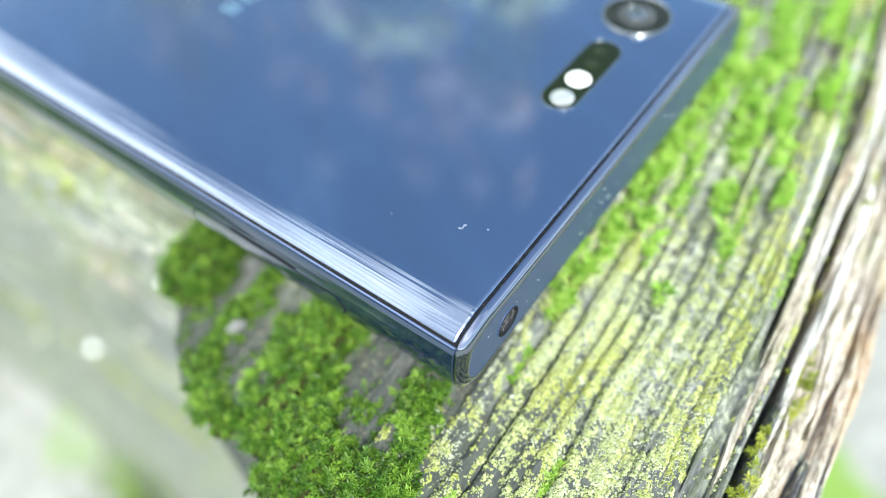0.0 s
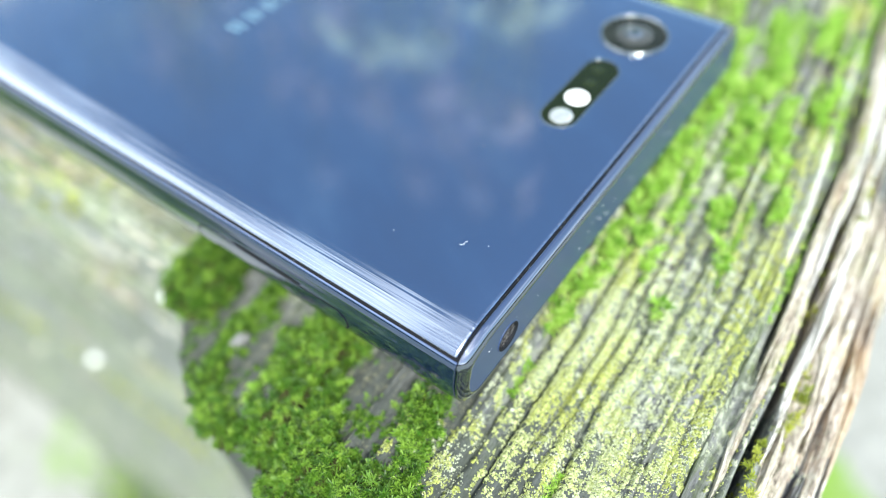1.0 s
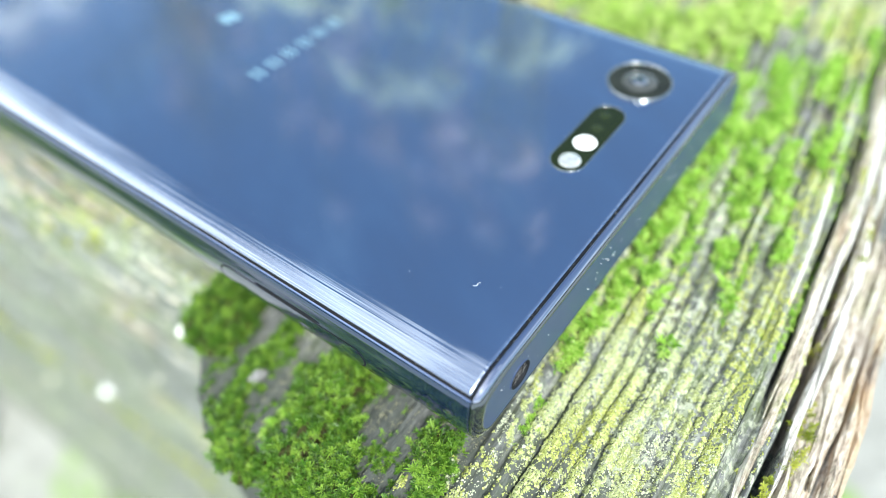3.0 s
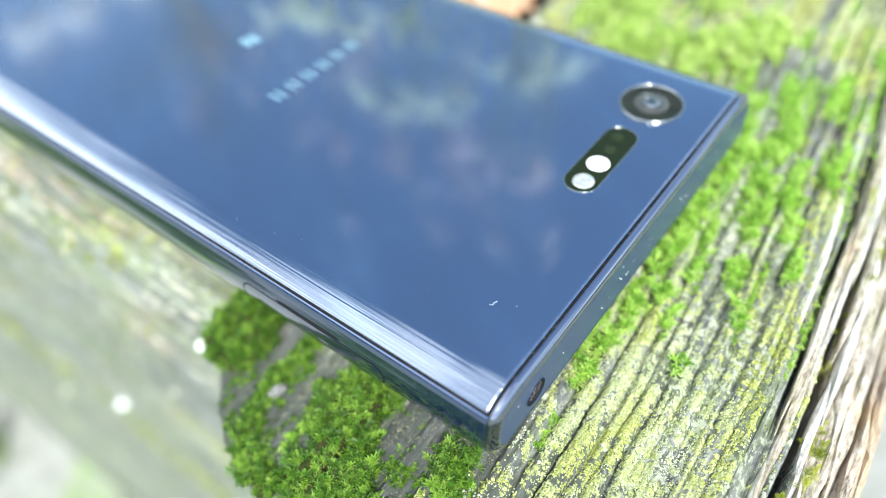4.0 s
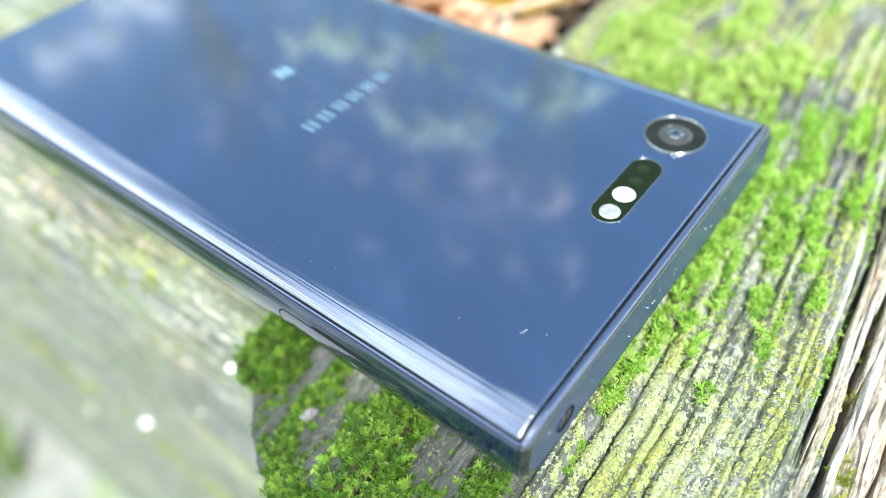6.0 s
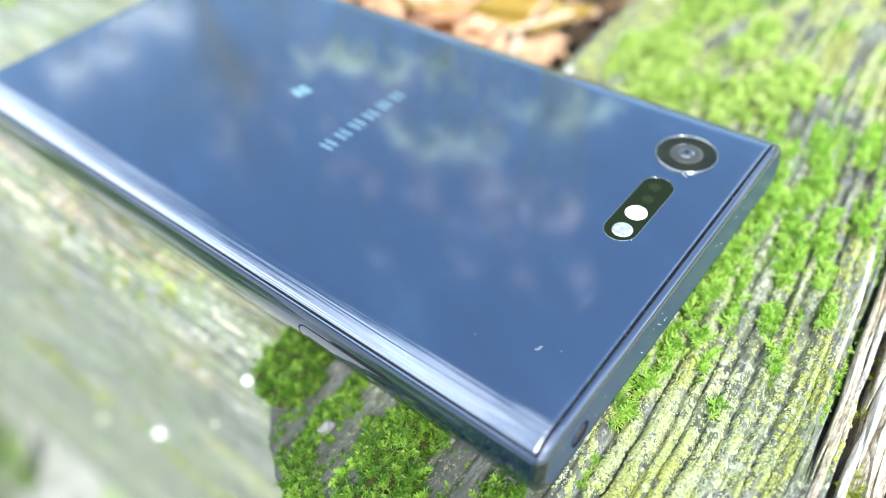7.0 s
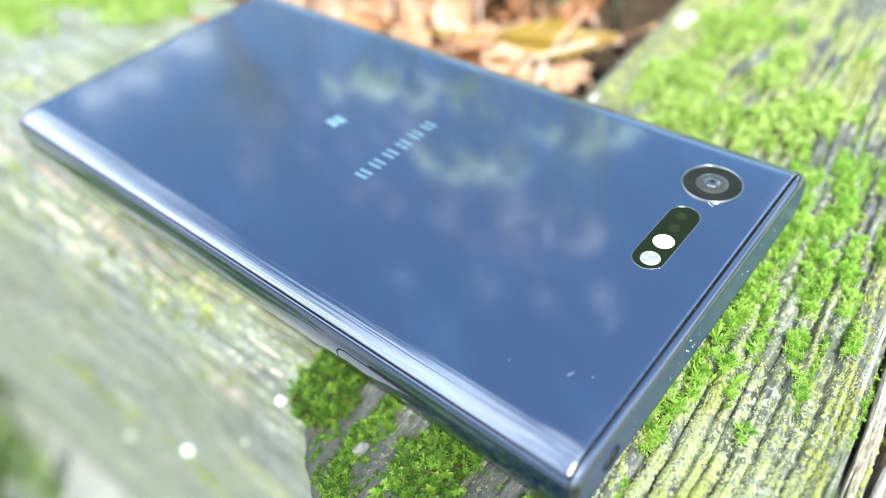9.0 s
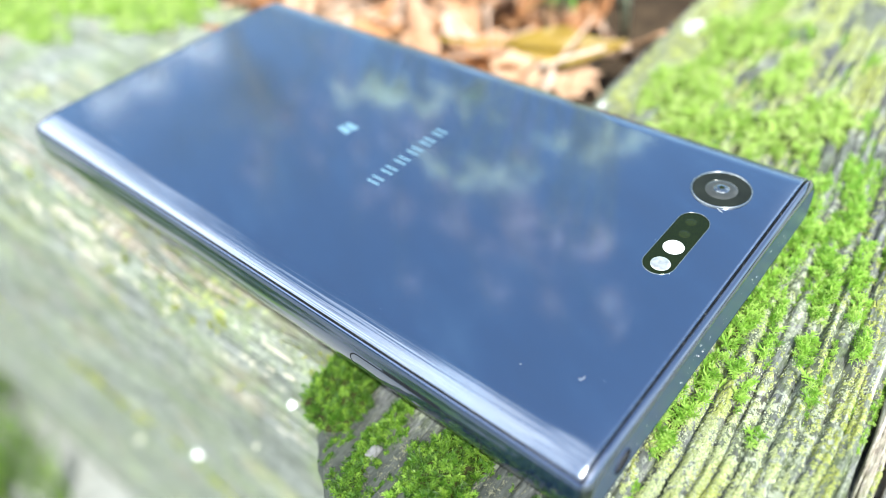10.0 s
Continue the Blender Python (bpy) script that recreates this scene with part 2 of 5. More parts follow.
def vnoise(x, y, seed=0):
    """Smooth lattice noise from -1 to 1 over arrays."""
    x, y = np.broadcast_arrays(np.asarray(x, float), np.asarray(y, float))
    ix, iy = np.floor(x).astype(np.int64), np.floor(y).astype(np.int64)
    fx, fy = x - ix, y - iy
    fx, fy = fx * fx * (3 - 2 * fx), fy * fy * (3 - 2 * fy)

    def h(a, b):
        k = (a * 374761393 + b * 668265263 + seed * 974634777) & 0xFFFFFFFF
        k = ((k ^ (k >> 13)) * 1274126177) & 0xFFFFFFFF
        return ((k ^ (k >> 16)) & 0xFFFF) / 32767.5 - 1

    a, b = h(ix, iy) * (1 - fx) + h(ix + 1, iy) * fx, h(ix, iy + 1) * (1 - fx) + h(ix + 1, iy + 1) * fx
    return a * (1 - fy) + b * fy


def grid_faces(rows, cols):
    i = np.arange(rows - 1)[:, None] * cols + np.arange(cols - 1)[None]
    return np.stack([i, i + 1, i + cols + 1, i + cols], -1).reshape(-1, 4)


def smoothstep(v, lo, hi):
    t = np.clip((np.asarray(v, float) - lo) / (hi - lo), 0, 1)
    return t * t * (3 - 2 * t)


# ---- the old sleepers of the raised bed ----
def bend(x):
    """How far the grain of the front sleeper has swung to +y at x."""
    x = np.asarray(x, float)
    q = np.clip(x, -60, 100)
    return 0.03 * q + 0.0006 * q * q + 0.10 * np.clip(x - 100, 0, None)


def front_base(x, y):
    """The worn top of the front sleeper without its relief."""
    x, y = np.asarray(x, float), np.asarray(y, float)
    z = np.interp(x, [-30, 0, 15, 35, 57, 80, 111, 160, 300, 2000], [-16, -14.9, -14.1, -13.4, -12.3, -13.0, -14.8, -16.5, -18, -18])
    slope = np.interp(x, [0, 30, 100, 200], [0.29, 0.2, 0.12, 0.12])
    z = z - slope * np.clip(y - 4, 0, None) + 0.04 * np.clip(y - 4, -14, 0)
    z = z + 2.2 * np.exp(-((x - 58) / 9) ** 2 - ((y - 9) / 7) ** 2)
    w = y - bend(x)
    return z + np.interp(w, [-60, -37.6, -36.6, -35.4, -33, -29.8, -28.6, -26.8, -25.6, -24.4, -23.2, -22.4, -19, 40, 47, 50], [-48, -24, -13, -9, -7.2, -5.0, -3.4, -2.6, -1.8, -1.5, -0.3, 0.7, 0, 0, -0.8, -5])


def front_top(x, y):
    """The front sleeper's top with ridges, checks and grain."""
    x, y = np.asarray(x, float), np.asarray(y, float)
    w = y - bend(x)
    q = w + 0.9 * vnoise(x / 38, w / 16, 3) + 0.45 * vnoise(x / 10, w / 4, 4) + 0.15 * vnoise(x / 3.5, w / 2, 2)
    r = 0.75 * vnoise(x / 120, q / 1.05, 5) + 0.4 * vnoise(x / 45, q / 0.6, 6) + 0.12 * vnoise(x / 9, q / 0.35, 7)
    crack = np.exp(-((vnoise(x / 70, q / 3.4, 8) / 0.10) ** 2)) * smoothstep(vnoise(x / 11, q / 3.0, 9), -0.1, 0.5)
    wave = q + 0.35 * vnoise(x / 60, q / 2.2, 14)
    cord = np.abs(np.sin(math.pi * wave / 2.25)) ** 0.6 - 0.72
    r = 0.95 * r + (0.9 + 1.0 * smoothstep(x, 8, 42)) * cord * (1 + 0.35 * vnoise(x / 50, np.floor(wave / 2.25) * 3.7, 15)) - 0.8 * crack + 0.08 * vnoise(x / 0.9, w / 0.5, 10)
    r = r - 2.4 * np.exp(-((vnoise(x / 90, q / 1.9, 17) / 0.15) ** 2)) * smoothstep(-w, 27.5, 28.5)
    split = w + 0.5 * vnoise(x / 16, 0.5, 18) + 0.25 * vnoise(x / 5, 0.5, 19)  # two long deep splits
    r = r - 6.5 * np.exp(-(((split + 23.8) / 0.42) ** 4)) * (0.15 + 0.85 * smoothstep(x, 22, 42))
    r = r - 6.0 * np.exp(-(((split + 26.8) / 0.45) ** 4)) * (1 - 0.8 * smoothstep(x, 44, 60))
    step = 0.5 * vnoise(x / 18, q / 2.6, 11) * (w < -22)
    return front_base(x, y) + r + step


def front_end(w):
    """Where the front sleeper's sawn end lies, along x."""
    return np.interp(w, [-60, -10, 8, 22, 31, 36, 41, 47, 60], [-17, -15, -11.8, -10.8, -11.2, -11.8, -9.2, -3.5, 0.0]) + 0.5 * vnoise(np.asarray(w) / 1.3, 0.5, 12) + 0.8 * vnoise(np.asarray(w) / 4.5, 0.5, 13)


def side_base(u, y):
    """The worn top of the long sleeper; u runs inwards from its outer face."""
    z = np.interp(y, [-200, 30, 60, 95, 130, 180, 250, 900], [-30, -30, -29.3, -29.5, -25, -21.5, -22.5, -24])
    crown = np.interp(y, [30, 70, 128, 150], [6, 13.5, 12.5, 2.5])
    return z + crown * smoothstep(u, 4, 26) * (1 - 0.45 * smoothstep(u, 62, 84)) - 0.9 * (1 - smoothstep(u, 0, 3))


def side_top(u, y):
    u, y = np.asarray(u, float), np.asarray(y, float)
    q = u + 1.0 * vnoise(y / 45, u / 14, 23) + 0.4 * vnoise(y / 12, u / 6, 24)
    r = 0.5 * vnoise(y / 90, q / 1.7, 25) + 0.4 * vnoise(y / 35, q / 0.8, 26)
    crack = np.exp(-((vnoise(y / 70, q / 3.2, 28) / 0.10) ** 2)) * smoothstep(vnoise(y / 30, q / 3.0, 29), -0.3, 0.4)
    return side_base(u, y) + 1.3 * r - 1.7 * crack + 0.1 * vnoise(y / 1.2, u / 0.7, 27)


def face_x(y):
    """The outer face of the long sleeper."""
    y = np.asarray(y, float)
    return 3.0 - 0.03 * (y - 50) - 0.02 * np.clip(y - 180, 0, None)


def lump(xs, top_rows, low, face_relief, material, name):
    """Closes a relief of rows of points (rows run along the timber) into a solid down to low."""
    V = np.array(top_rows)  # rows, cols, 3
    n, m = V.shape[:2]
    deep = np.concatenate([np.arange(0.5, 26, 0.75), np.linspace(27, 100, 18)]) / 100
    layers_a, layers_b = [], []
    for k, d in enumerate(deep):
        for edge, layers, out in ((V[:, 0], layers_a, -1), (V[:, -1], layers_b, 1)):
            e = edge.copy()
            e[:, 2] = edge[:, 2] * (1 - d) + low * d
            e += face_relief(e, out) * min(1.0, 0.3 + k * 0.1)
            layers.append(e)
    rows = [np.concatenate([np.array(layers_a)[::-1, i], V[i], np.array(layers_b)[:, i]]) for i in range(n)]
    G = np.array(rows)
    c = G.shape[1]
    faces = grid_faces(n, c).tolist()
    verts = G.reshape(-1, 3)
    # ends: fans down to the low level, with a rounded lip
    for row, flip in ((0, True), (n - 1, False)):
        ring = G[row]
        lip = ring.copy()
        lip[:, 0] += (-0.5 if row == 0 else 0.5) * (xs == "x")
        lip[:, 1] += (-0.5 if row == 0 else 0.5) * (xs == "y")
        lip[:, 2] -= 1.2
        base = lip.copy()
        base[:, 2] = low
        o = len(verts)
        verts = np.concatenate([verts, lip, base])
        idx = np.arange(c - 1)
        g = row * c
        quads = [np.stack([g + idx, g + idx + 1, o + idx + 1, o + idx], -1), np.stack([o + idx, o + idx + 1, o + c + idx + 1, o + c + idx], -1)]
        for q in quads:
            faces += (q[:, ::-1] if flip else q).tolist()
    ob = new(name, mesh(name, verts, faces, material, True))
    ob.location = (0, 0, TOP)
    return ob


def relief_x(e, out):
    return np.stack([0 * e[:, 0], out * (0.6 + 0.8 * vnoise(e[:, 0] / 30, e[:, 2] / 2.2, 41) + 0.4 * vnoise(e[:, 0] / 9, e[:, 2] / 0.9, 42)), 0 * e[:, 0]], -1)


def relief_y(e, out):
    return np.stack([out * (0.4 + 0.9 * vnoise(e[:, 1] / 45, e[:, 2] / 5.0, 43) + 0.5 * vnoise(e[:, 1] / 14, e[:, 2] / 2.0, 44) - 1.6 * np.exp(-((vnoise(e[:, 1] / 70, e[:, 2] / 4.5, 45) / 0.13) ** 2))), 0 * e[:, 0], 0 * e[:, 0]], -1)


def stretch(parts):
    return np.unique(np.concatenate([np.arange(a, b, s) for a, b, s in parts]).round(4))


def build_front():
    w = stretch([(-37.5, -20, 0.24), (-20, 30, 0.27), (30, 50.1, 0.8)])
    along = np.concatenate([np.arange(0, 95, 0.55), np.arange(95, 200, 1.4), np.arange(200, 1600, 40)])
    rows = []
    end = front_end(w)
    for a in along:
        x = end * (1 - min(1, a / 60)) + (-12) * min(1, a / 60) + a
        y = w + bend(x)
        z = front_top(x, y)
        if a < 1.2:
            z = z - (1.2 - a) ** 2 * 0.7
        rows.append(np.stack([x, y, z], -1))
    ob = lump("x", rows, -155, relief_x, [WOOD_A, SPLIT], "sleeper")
    # the broken edge shows fresher wood
    me = ob.data
    co, n = np.zeros(3 * len(me.polygons)), len(me.polygons)
    me.polygons.foreach_get("center", co)
    co = co.reshape(-1, 3) * 1000
    across = co[:, 1] - bend(co[:, 0])
    fresh = (across < -24.6) & (co[:, 2] > -60) & (vnoise(co[:, 0] / 40, across / 1.7, 16) > -0.2)
    me.polygons.foreach_set("material_index", fresh.astype(np.int32))
    return tagged(ob, "weathered grey timber sleeper, mossy and split along its edge", "timber beam", "sleepers of the raised bed")


def build_side():
    u = stretch([(0, 20, 0.4), (20, 84.1, 1.6)])
    ys = np.concatenate([np.arange(49, 150, 0.6), np.arange(150, 300, 1.6), np.arange(300, 1700, 40)])
    rows = []
    for y in ys:
        x = face_x(y) + u
        rows.append(np.stack([x, np.full_like(x, y + 0) + 0.06 * u, side_top(u, y)], -1)[::-1])
    return tagged(lump("y", rows, -160, lambda e, out: -relief_y(e, out), WOOD_B, "sleeper"), "grey-green weathered timber sleeper with fine cracks", "timber beam", "sleepers of the raised bed")


front = build_front()
side = build_side()


def lower_sleeper(along, z1, z0, seed, shift=0.0):
    """A sleeper of the courses below, rough on its outer face."""
    n = np.concatenate([np.arange(0, 300, 6.0), np.arange(300, 1650, 45.0)])
    v = np.linspace(0, 1, 26)
    rows = []
    for a in n:
        if along == "y":
            y = 52 + a
            f = float(face_x(y)) + shift
            ring = [(f + 2.5 + 1.2 * float(vnoise(a / 60, k * 26 / 3, seed)) + 2.5 * (2 * k - 1) ** 8, y, z1 + (z0 - z1) * k) for k in v]
            ring += [(f + 98, y, z0), (f + 98, y, z1)]
        else:
            x = -13 + a
            yb = float(bend(x)) + shift
            ring = [(x, yb - 35 + 1.2 * float(vnoise(a / 60, k * 26 / 3, seed)) + 2.5 * (2 * k - 1) ** 8, z1 + (z0 - z1) * k) for k in v]
            ring += [(x, yb + 48, z0), (x, yb + 48, z1)]
        rows.append(ring)
    c = len(rows[0])
    verts = [p for r in rows for p in r]
    faces = [[i * c + k, i * c + (k + 1) % c, (i + 1) * c + (k + 1) % c, (i + 1) * c + k] for i in range(len(rows) - 1) for k in range(c)]
    faces += [list(range(c))[::-1], [(len(rows) - 1) * c + k for k in range(c)]]
    ob = new("sleeper", mesh("sleeper", verts, faces, WOOD_B if along == "y" else WOOD_A, False))
    ob.location = (0, 0, TOP)
    return tagged(ob, "weathered timber sleeper in a lower course of the bed", "timber beam", "sleepers of the raised bed")


for z1, z0, seed in ((-163, -304, 61), (-307, -450, 62)):
    lower_sleeper("y", z1, z0, seed)
for z1, z0, seed in ((-158, -302, 63), (-305, -450, 64)):
    lower_sleeper("x", z1, z0, seed)

for z1, z0, seed in ((-30, -162, 65), (-164, -304, 66), (-306, -450, 67)):
    lower_sleeper("y", z1, z0, seed, 1490.0)
    lower_sleeper("x", z1, z0, seed + 10, 1590.0)

# ---- ground and soil ----
GROUND = Mat("gravel_and_turf", 0.9, 0, 0.2)
gp = GROUND.noise(GROUND.coords(), 5.0, 4, 0.6)
gs = GROUND.noise(GROUND.coords(), 60.0, 5, 0.7)
gcol = GROUND.ramp(gs, [(0.25, (0.17, 0.172, 0.16)), (0.5, (0.265, 0.268, 0.25)), (0.75, (0.35, 0.35, 0.33))])
GROUND.color(GROUND.mix(GROUND.steps(GROUND.math("ADD", gp, GROUND.math("MULTIPLY", gs, 0.25)), 0.66, 0.74), gcol, (0.16, 0.26, 0.05)))
GROUND.bump(gs, 0.01, 0.7)
bm = bmesh.new()
bmesh.ops.create_grid(bm, x_segments=60, y_segments=60, size=1.0)
for v in bm.verts:
    r = max(abs(v.co.x), abs(v.co.y))
    v.co *= 0.9 * r + 1200 * r**6 if r > 0 else 1
    v.co.z = 0.006 * float(vnoise(v.co.x * 3, v.co.y * 3, 71)) if r < 0.7 else 0
me = bpy.data.meshes.new("ground")
bm.to_mesh(me)
bm.free()
me.materials.append(GROUND.m)
tagged(new("ground", me), "pale gravel ground with patches of turf", "ground", kind="structure")

SOIL = Mat("dark_leaf_mould", 0.95, 0, 0.2)
sn = SOIL.noise(SOIL.coords(), 130.0, 6, 0.7)
SOIL.color(SOIL.ramp(sn, [(0.3, (0.03, 0.02, 0.012)), (0.6, (0.09, 0.06, 0.035)), (0.8, (0.20, 0.14, 0.08))]))
SOIL.bump(sn, 0.006, 1.0)
gx, gy = np.meshgrid(np.linspace(85, 1500, 70), np.linspace(40, 1600, 70), indexing="ij")
gz = -48 + 5 * vnoise(gx / 40, gy / 40, 72) + 2 * vnoise(gx / 12, gy / 12, 73)
stuff("soil", np.stack([gx, gy, gz], -1).reshape(-1, 3), grid_faces(70, 70)[:, ::-1], SOIL.m, "dark crumbly soil filling the raised bed", "soil", True, "structure")


# ---- the phone ----
phone = thing("smartphone", "glossy blue-black smartphone lying face down across mossy sleepers", "phone")
PW, PT, Y0, Y1 = 66.1, 9.8, -0.9, 129.3


ROLL_Z = (-2.9, -2.4, -2.0, -1.7, -1.45, -1.22, -0.92, -0.63, -0.40, -0.22, -0.09, -0.02, 0.0)
ROLL_X = (0.0, 0.04, 0.12, 0.24, 0.40, 0.62, 1.10, 1.66, 2.45, 3.08, 3.85, 4.3, 4.9)


def side_x(z, d=0.0):
    """How far the side stands in from x = 0 at the depth z, drawn in by d: rolled over the back, upright, tucked in below."""
    z = -PT / 2 + (z + PT / 2) * PT / (PT - 2 * d)
    if z > -2.9:
        return d + float(np.interp(z, ROLL_Z, ROLL_X))
    s = min(1.0, max(0.0, (-5.5 - z) / 4.3))
    swell = 0.3 * (1 - max(0.0, (z + 5.2) / 2.3) ** 2)
    return d - swell + 2.1 * (1 - max(0.0, 1 - s**2.2) ** (1 / 2.2))


def frame_x(z, d=0.0):
    """The side rail's own outline: a small shoulder of its own under the back's edge."""
    if z > -2.9:
        return d + 0.82 * (1 - math.sqrt(max(0.0, 1 - ((z + 2.9) / 1.42) ** 2)))
    return side_x(z, d)


DEPTHS = [-PT, -9.78, -9.72, -9.6, -9.35, -9.0, -8.4, -7.6, -6.8, -6.0, -5.2, -4.2, -3.6, -2.9, -2.6, -2.4, -2.2, -2.0, -1.85, -1.7, -1.45, -1.22, -0.92, -0.63, -0.40, -0.22, -0.09, -0.02, 0.0]


def outline(d=0.0):
    """The closed cross-section (x, z), drawn in by d."""
    left = []
    for z in DEPTHS:
        z = -PT / 2 + (z + PT / 2) * (PT - 2 * d) / PT
        left.append((side_x(z, d), z))
    return left + [(PW - x, z) for x, z in reversed(left)]


def rings(bm, loops, closed=True, cap=(False, False)):
    """Skins a row of loops of 3D points."""
    vs = [[bm.verts.new(p) for p in loop] for loop in loops]
    n = len(vs[0])
    for a, b in zip(vs, vs[1:]):
        for k in range(n if closed else n - 1):
            bm.faces.new((a[k], a[(k + 1) % n], b[(k + 1) % n], b[k]))
    if cap[0]:
        bm.faces.new(vs[0][::-1])
    if cap[1]:
        bm.faces.new(vs[-1])
    return vs


def section(name, zlo, zhi, ys, material, sides, label="", inner=0.4):
    """A length of the shell between two depths: over the back (both) or down one side."""
    bm = bmesh.new()
    loops = []
    for y, d in ys:
        k = (PT - 2 * d) / PT
        own = {-1.60, -1.64, -1.72, -1.85, -2.1} if sides != "both" else set()
        zs = sorted({z for z in DEPTHS if zhi < z < zlo} | {zlo, zhi, zhi + 0.06} | own, reverse=True)
        zs = [-PT / 2 + (z + PT / 2) * k for z in zs]
        run = [((side_x if sides == "both" else frame_x)(z, d), z) for z in zs]
        if sides == "both":  # from the left seam over the back to the right seam
            run = run[::-1]
            pts = [(run[0][0] + inner, run[0][1])] + run + [(PW - x, z) for x, z in run[::-1]] + [(PW - run[0][0] - inner, run[0][1])]
        else:
            pts = [(run[0][0] + 0.14, run[0][1] - 0.4)] + run + [(run[-1][0] + inner, run[-1][1])]
            if sides == "right":
                pts = [(PW - x, z) for x, z in pts]
        loops.append([(x, y, z) for x, z in pts])
    rings(bm, loops, closed=False)
    return part(name, bm, material, phone, label)


long_ys = [(0.50, 0.3), (0.53, 0.12), (0.65, 0.03), (0.9, 0.0)] + [(y, 0.0) for y in np.linspace(8, 121, 16)] + [(127.0, 0.0), (127.9, 0.0), (128.3, 0.05), (128.45, 0.3)]
section("back_panel", 0.0, -1.2, long_ys, GLOSS, "both", "mirror-glossy blue back shell")
side_ys = [(0.24, 0.25), (0.28, 0.06), (0.45, 0.0)] + [(y, 0.0) for y in np.linspace(8, 121, 16)] + [(127.2, 0.0), (128.3, 0.0), (128.45, 0.25)]
section("side_frame", -1.58, -9.4, side_ys, RIM, "left", "polished blue side rail")
section("side_frame", -1.58, -9.4, side_ys, RIM, "right", "polished blue side rail")

bm = bmesh.new()
rings(bm, [[(x, y, z) for x, z in outline(0.42)] for y in (0.12, 128.5)], cap=(True, True))
part("inner_gasket", bm, BLACK, phone, "black gasket in the seams")
bm = bmesh.new()
bmesh.ops.create_cube(bm, size=1.0)
for v in bm.verts:
    v.co = Vector((PW / 2 + v.co.x * 58, 64.2 + v.co.y * 126, -9.66 + v.co.z * 0.4))
bmesh.ops.bevel(bm, geom=bm.edges[:], offset=0.15, segments=2, affect="EDGES")
part("display_glass", bm, SCREEN, phone, "black display glass, face down", False)

JACK, JACK_R = (7.6, -5.0), 1.72


def end_cap(name, y_in, y_out, hole):
    """A rounded end of the phone with a flat satin face."""
    bm = bmesh.new()
    sgn = 1 if y_out > y_in else -1
    r = abs(y_out - y_in) - 0.1
    turn = [(0.5 * math.sin(k * math.pi / 16) + 0.5 * k / 8, 0.5 * (1 - math.cos(k * math.pi / 16)) + 0.5 * k / 8) for k in range(9)]
    loops = [(y_in, 0.4), (y_in, 0.1)] + [(y_in + sgn * (0.1 + r * a), r * 0.95 * b) for a, b in turn]
    loops += [(y_out, r * 0.95 + 0.12), (y_out - sgn * 0.05, r * 0.95 + 0.16)]
    tuck = lambda z, y: z + 1.0 * min(1.0, abs(y - y_in) / abs(y_out - y_in)) ** 3 * min(1.0, max(0.0, (-4.7 - z) / 5.1))
    vs = rings(bm, [[(x, y, tuck(z, y)) for x, z in outline(d)] for y, d in loops])
    part(name, bm, CAP_RIM, phone, "rounded polished end of the frame")
    bm = bmesh.new()
    d = r * 0.95 + 0.15
    outer = [bm.verts.new((x, y_out - sgn * 0.03, tuck(z, y_out))) for x, z in outline(d)]
    edges = [bm.edges.new((outer[k], outer[(k + 1) % len(outer)])) for k in range(len(outer))]
    if hole:
        inner = [bm.verts.new((JACK[0] + JACK_R * math.cos(a), y_out - sgn * 0.03, JACK[1] + JACK_R * math.sin(a))) for a in np.linspace(0, 2 * math.pi, 33)[:-1]]
        edges += [bm.edges.new((inner[k], inner[(k + 1) % 32])) for k in range(32)]
    bmesh.ops.triangle_fill(bm, edges=edges, use_beauty=True)
    part("end_plate", bm, CAP, phone, "glossy navy flat end", False)


end_cap("top_cap", 0.18, Y0, True)
end_cap("bottom_cap", 128.6, Y1, False)


def lathe(profile, cx, cy, cz, axis="z", n=40):
    """Turns (r, height) points about an upright or lying axis."""
    bm = bmesh.new()
    loops = []
    for r, h in profile:
        ring = []
        for k in range(n):
            a = 2 * math.pi * k / n
            p = (cx + r * math.cos(a), cy + r * math.sin(a), cz + h) if axis == "z" else (cx + r * math.cos(a), cy + h, cz + r * math.sin(a))
            ring.append(p)
        loops.append(ring)
    rings(bm, loops, cap=(profile[0][0] < 0.9 and len(profile) > 3, profile[-1][0] < 3.0 or axis == "cap"))
    return bm


jack = part("headphone_jack", lathe([(1.72, -0.02), (1.78, -0.06), (1.66, -0.10), (1.52, 0.02), (1.48, 0.4), (1.45, 4.5), (0.5, 4.6)], JACK[0], Y0, JACK[1], "y"), BLACK, phone, "dark headphone socket")
bm = bmesh.new()
rings(bm, [[(JACK[0] + r * math.cos(a), Y0 + h, JACK[1] + r * math.sin(a)) for a in np.linspace(0, 2 * math.pi, 41)[:-1]] for r, h in ((1.92, 0.02), (1.9, -0.03), (1.84, -0.06), (1.74, -0.05), (1.68, 0.1), (1.6, 0.5))])
part("socket_ring", bm, CAP, jack, "thin metal ring of the socket")
rngj = random.Random(5)
bm = bmesh.new()
for k in range(240):
    a, q = rngj.uniform(0, 6.28), 1.5 * math.sqrt(rngj.random())
    bmesh.ops.create_icosphere(bm, subdivisions=1, radius=rngj.uniform(0.03, 0.085), matrix=Matrix.Translation((JACK[0] + q * math.cos(a), Y0 + rngj.uniform(0.15, 0.6), JACK[1] + q * math.sin(a))))
part("lint", bm, LINT, jack, "grey lint inside the socket")


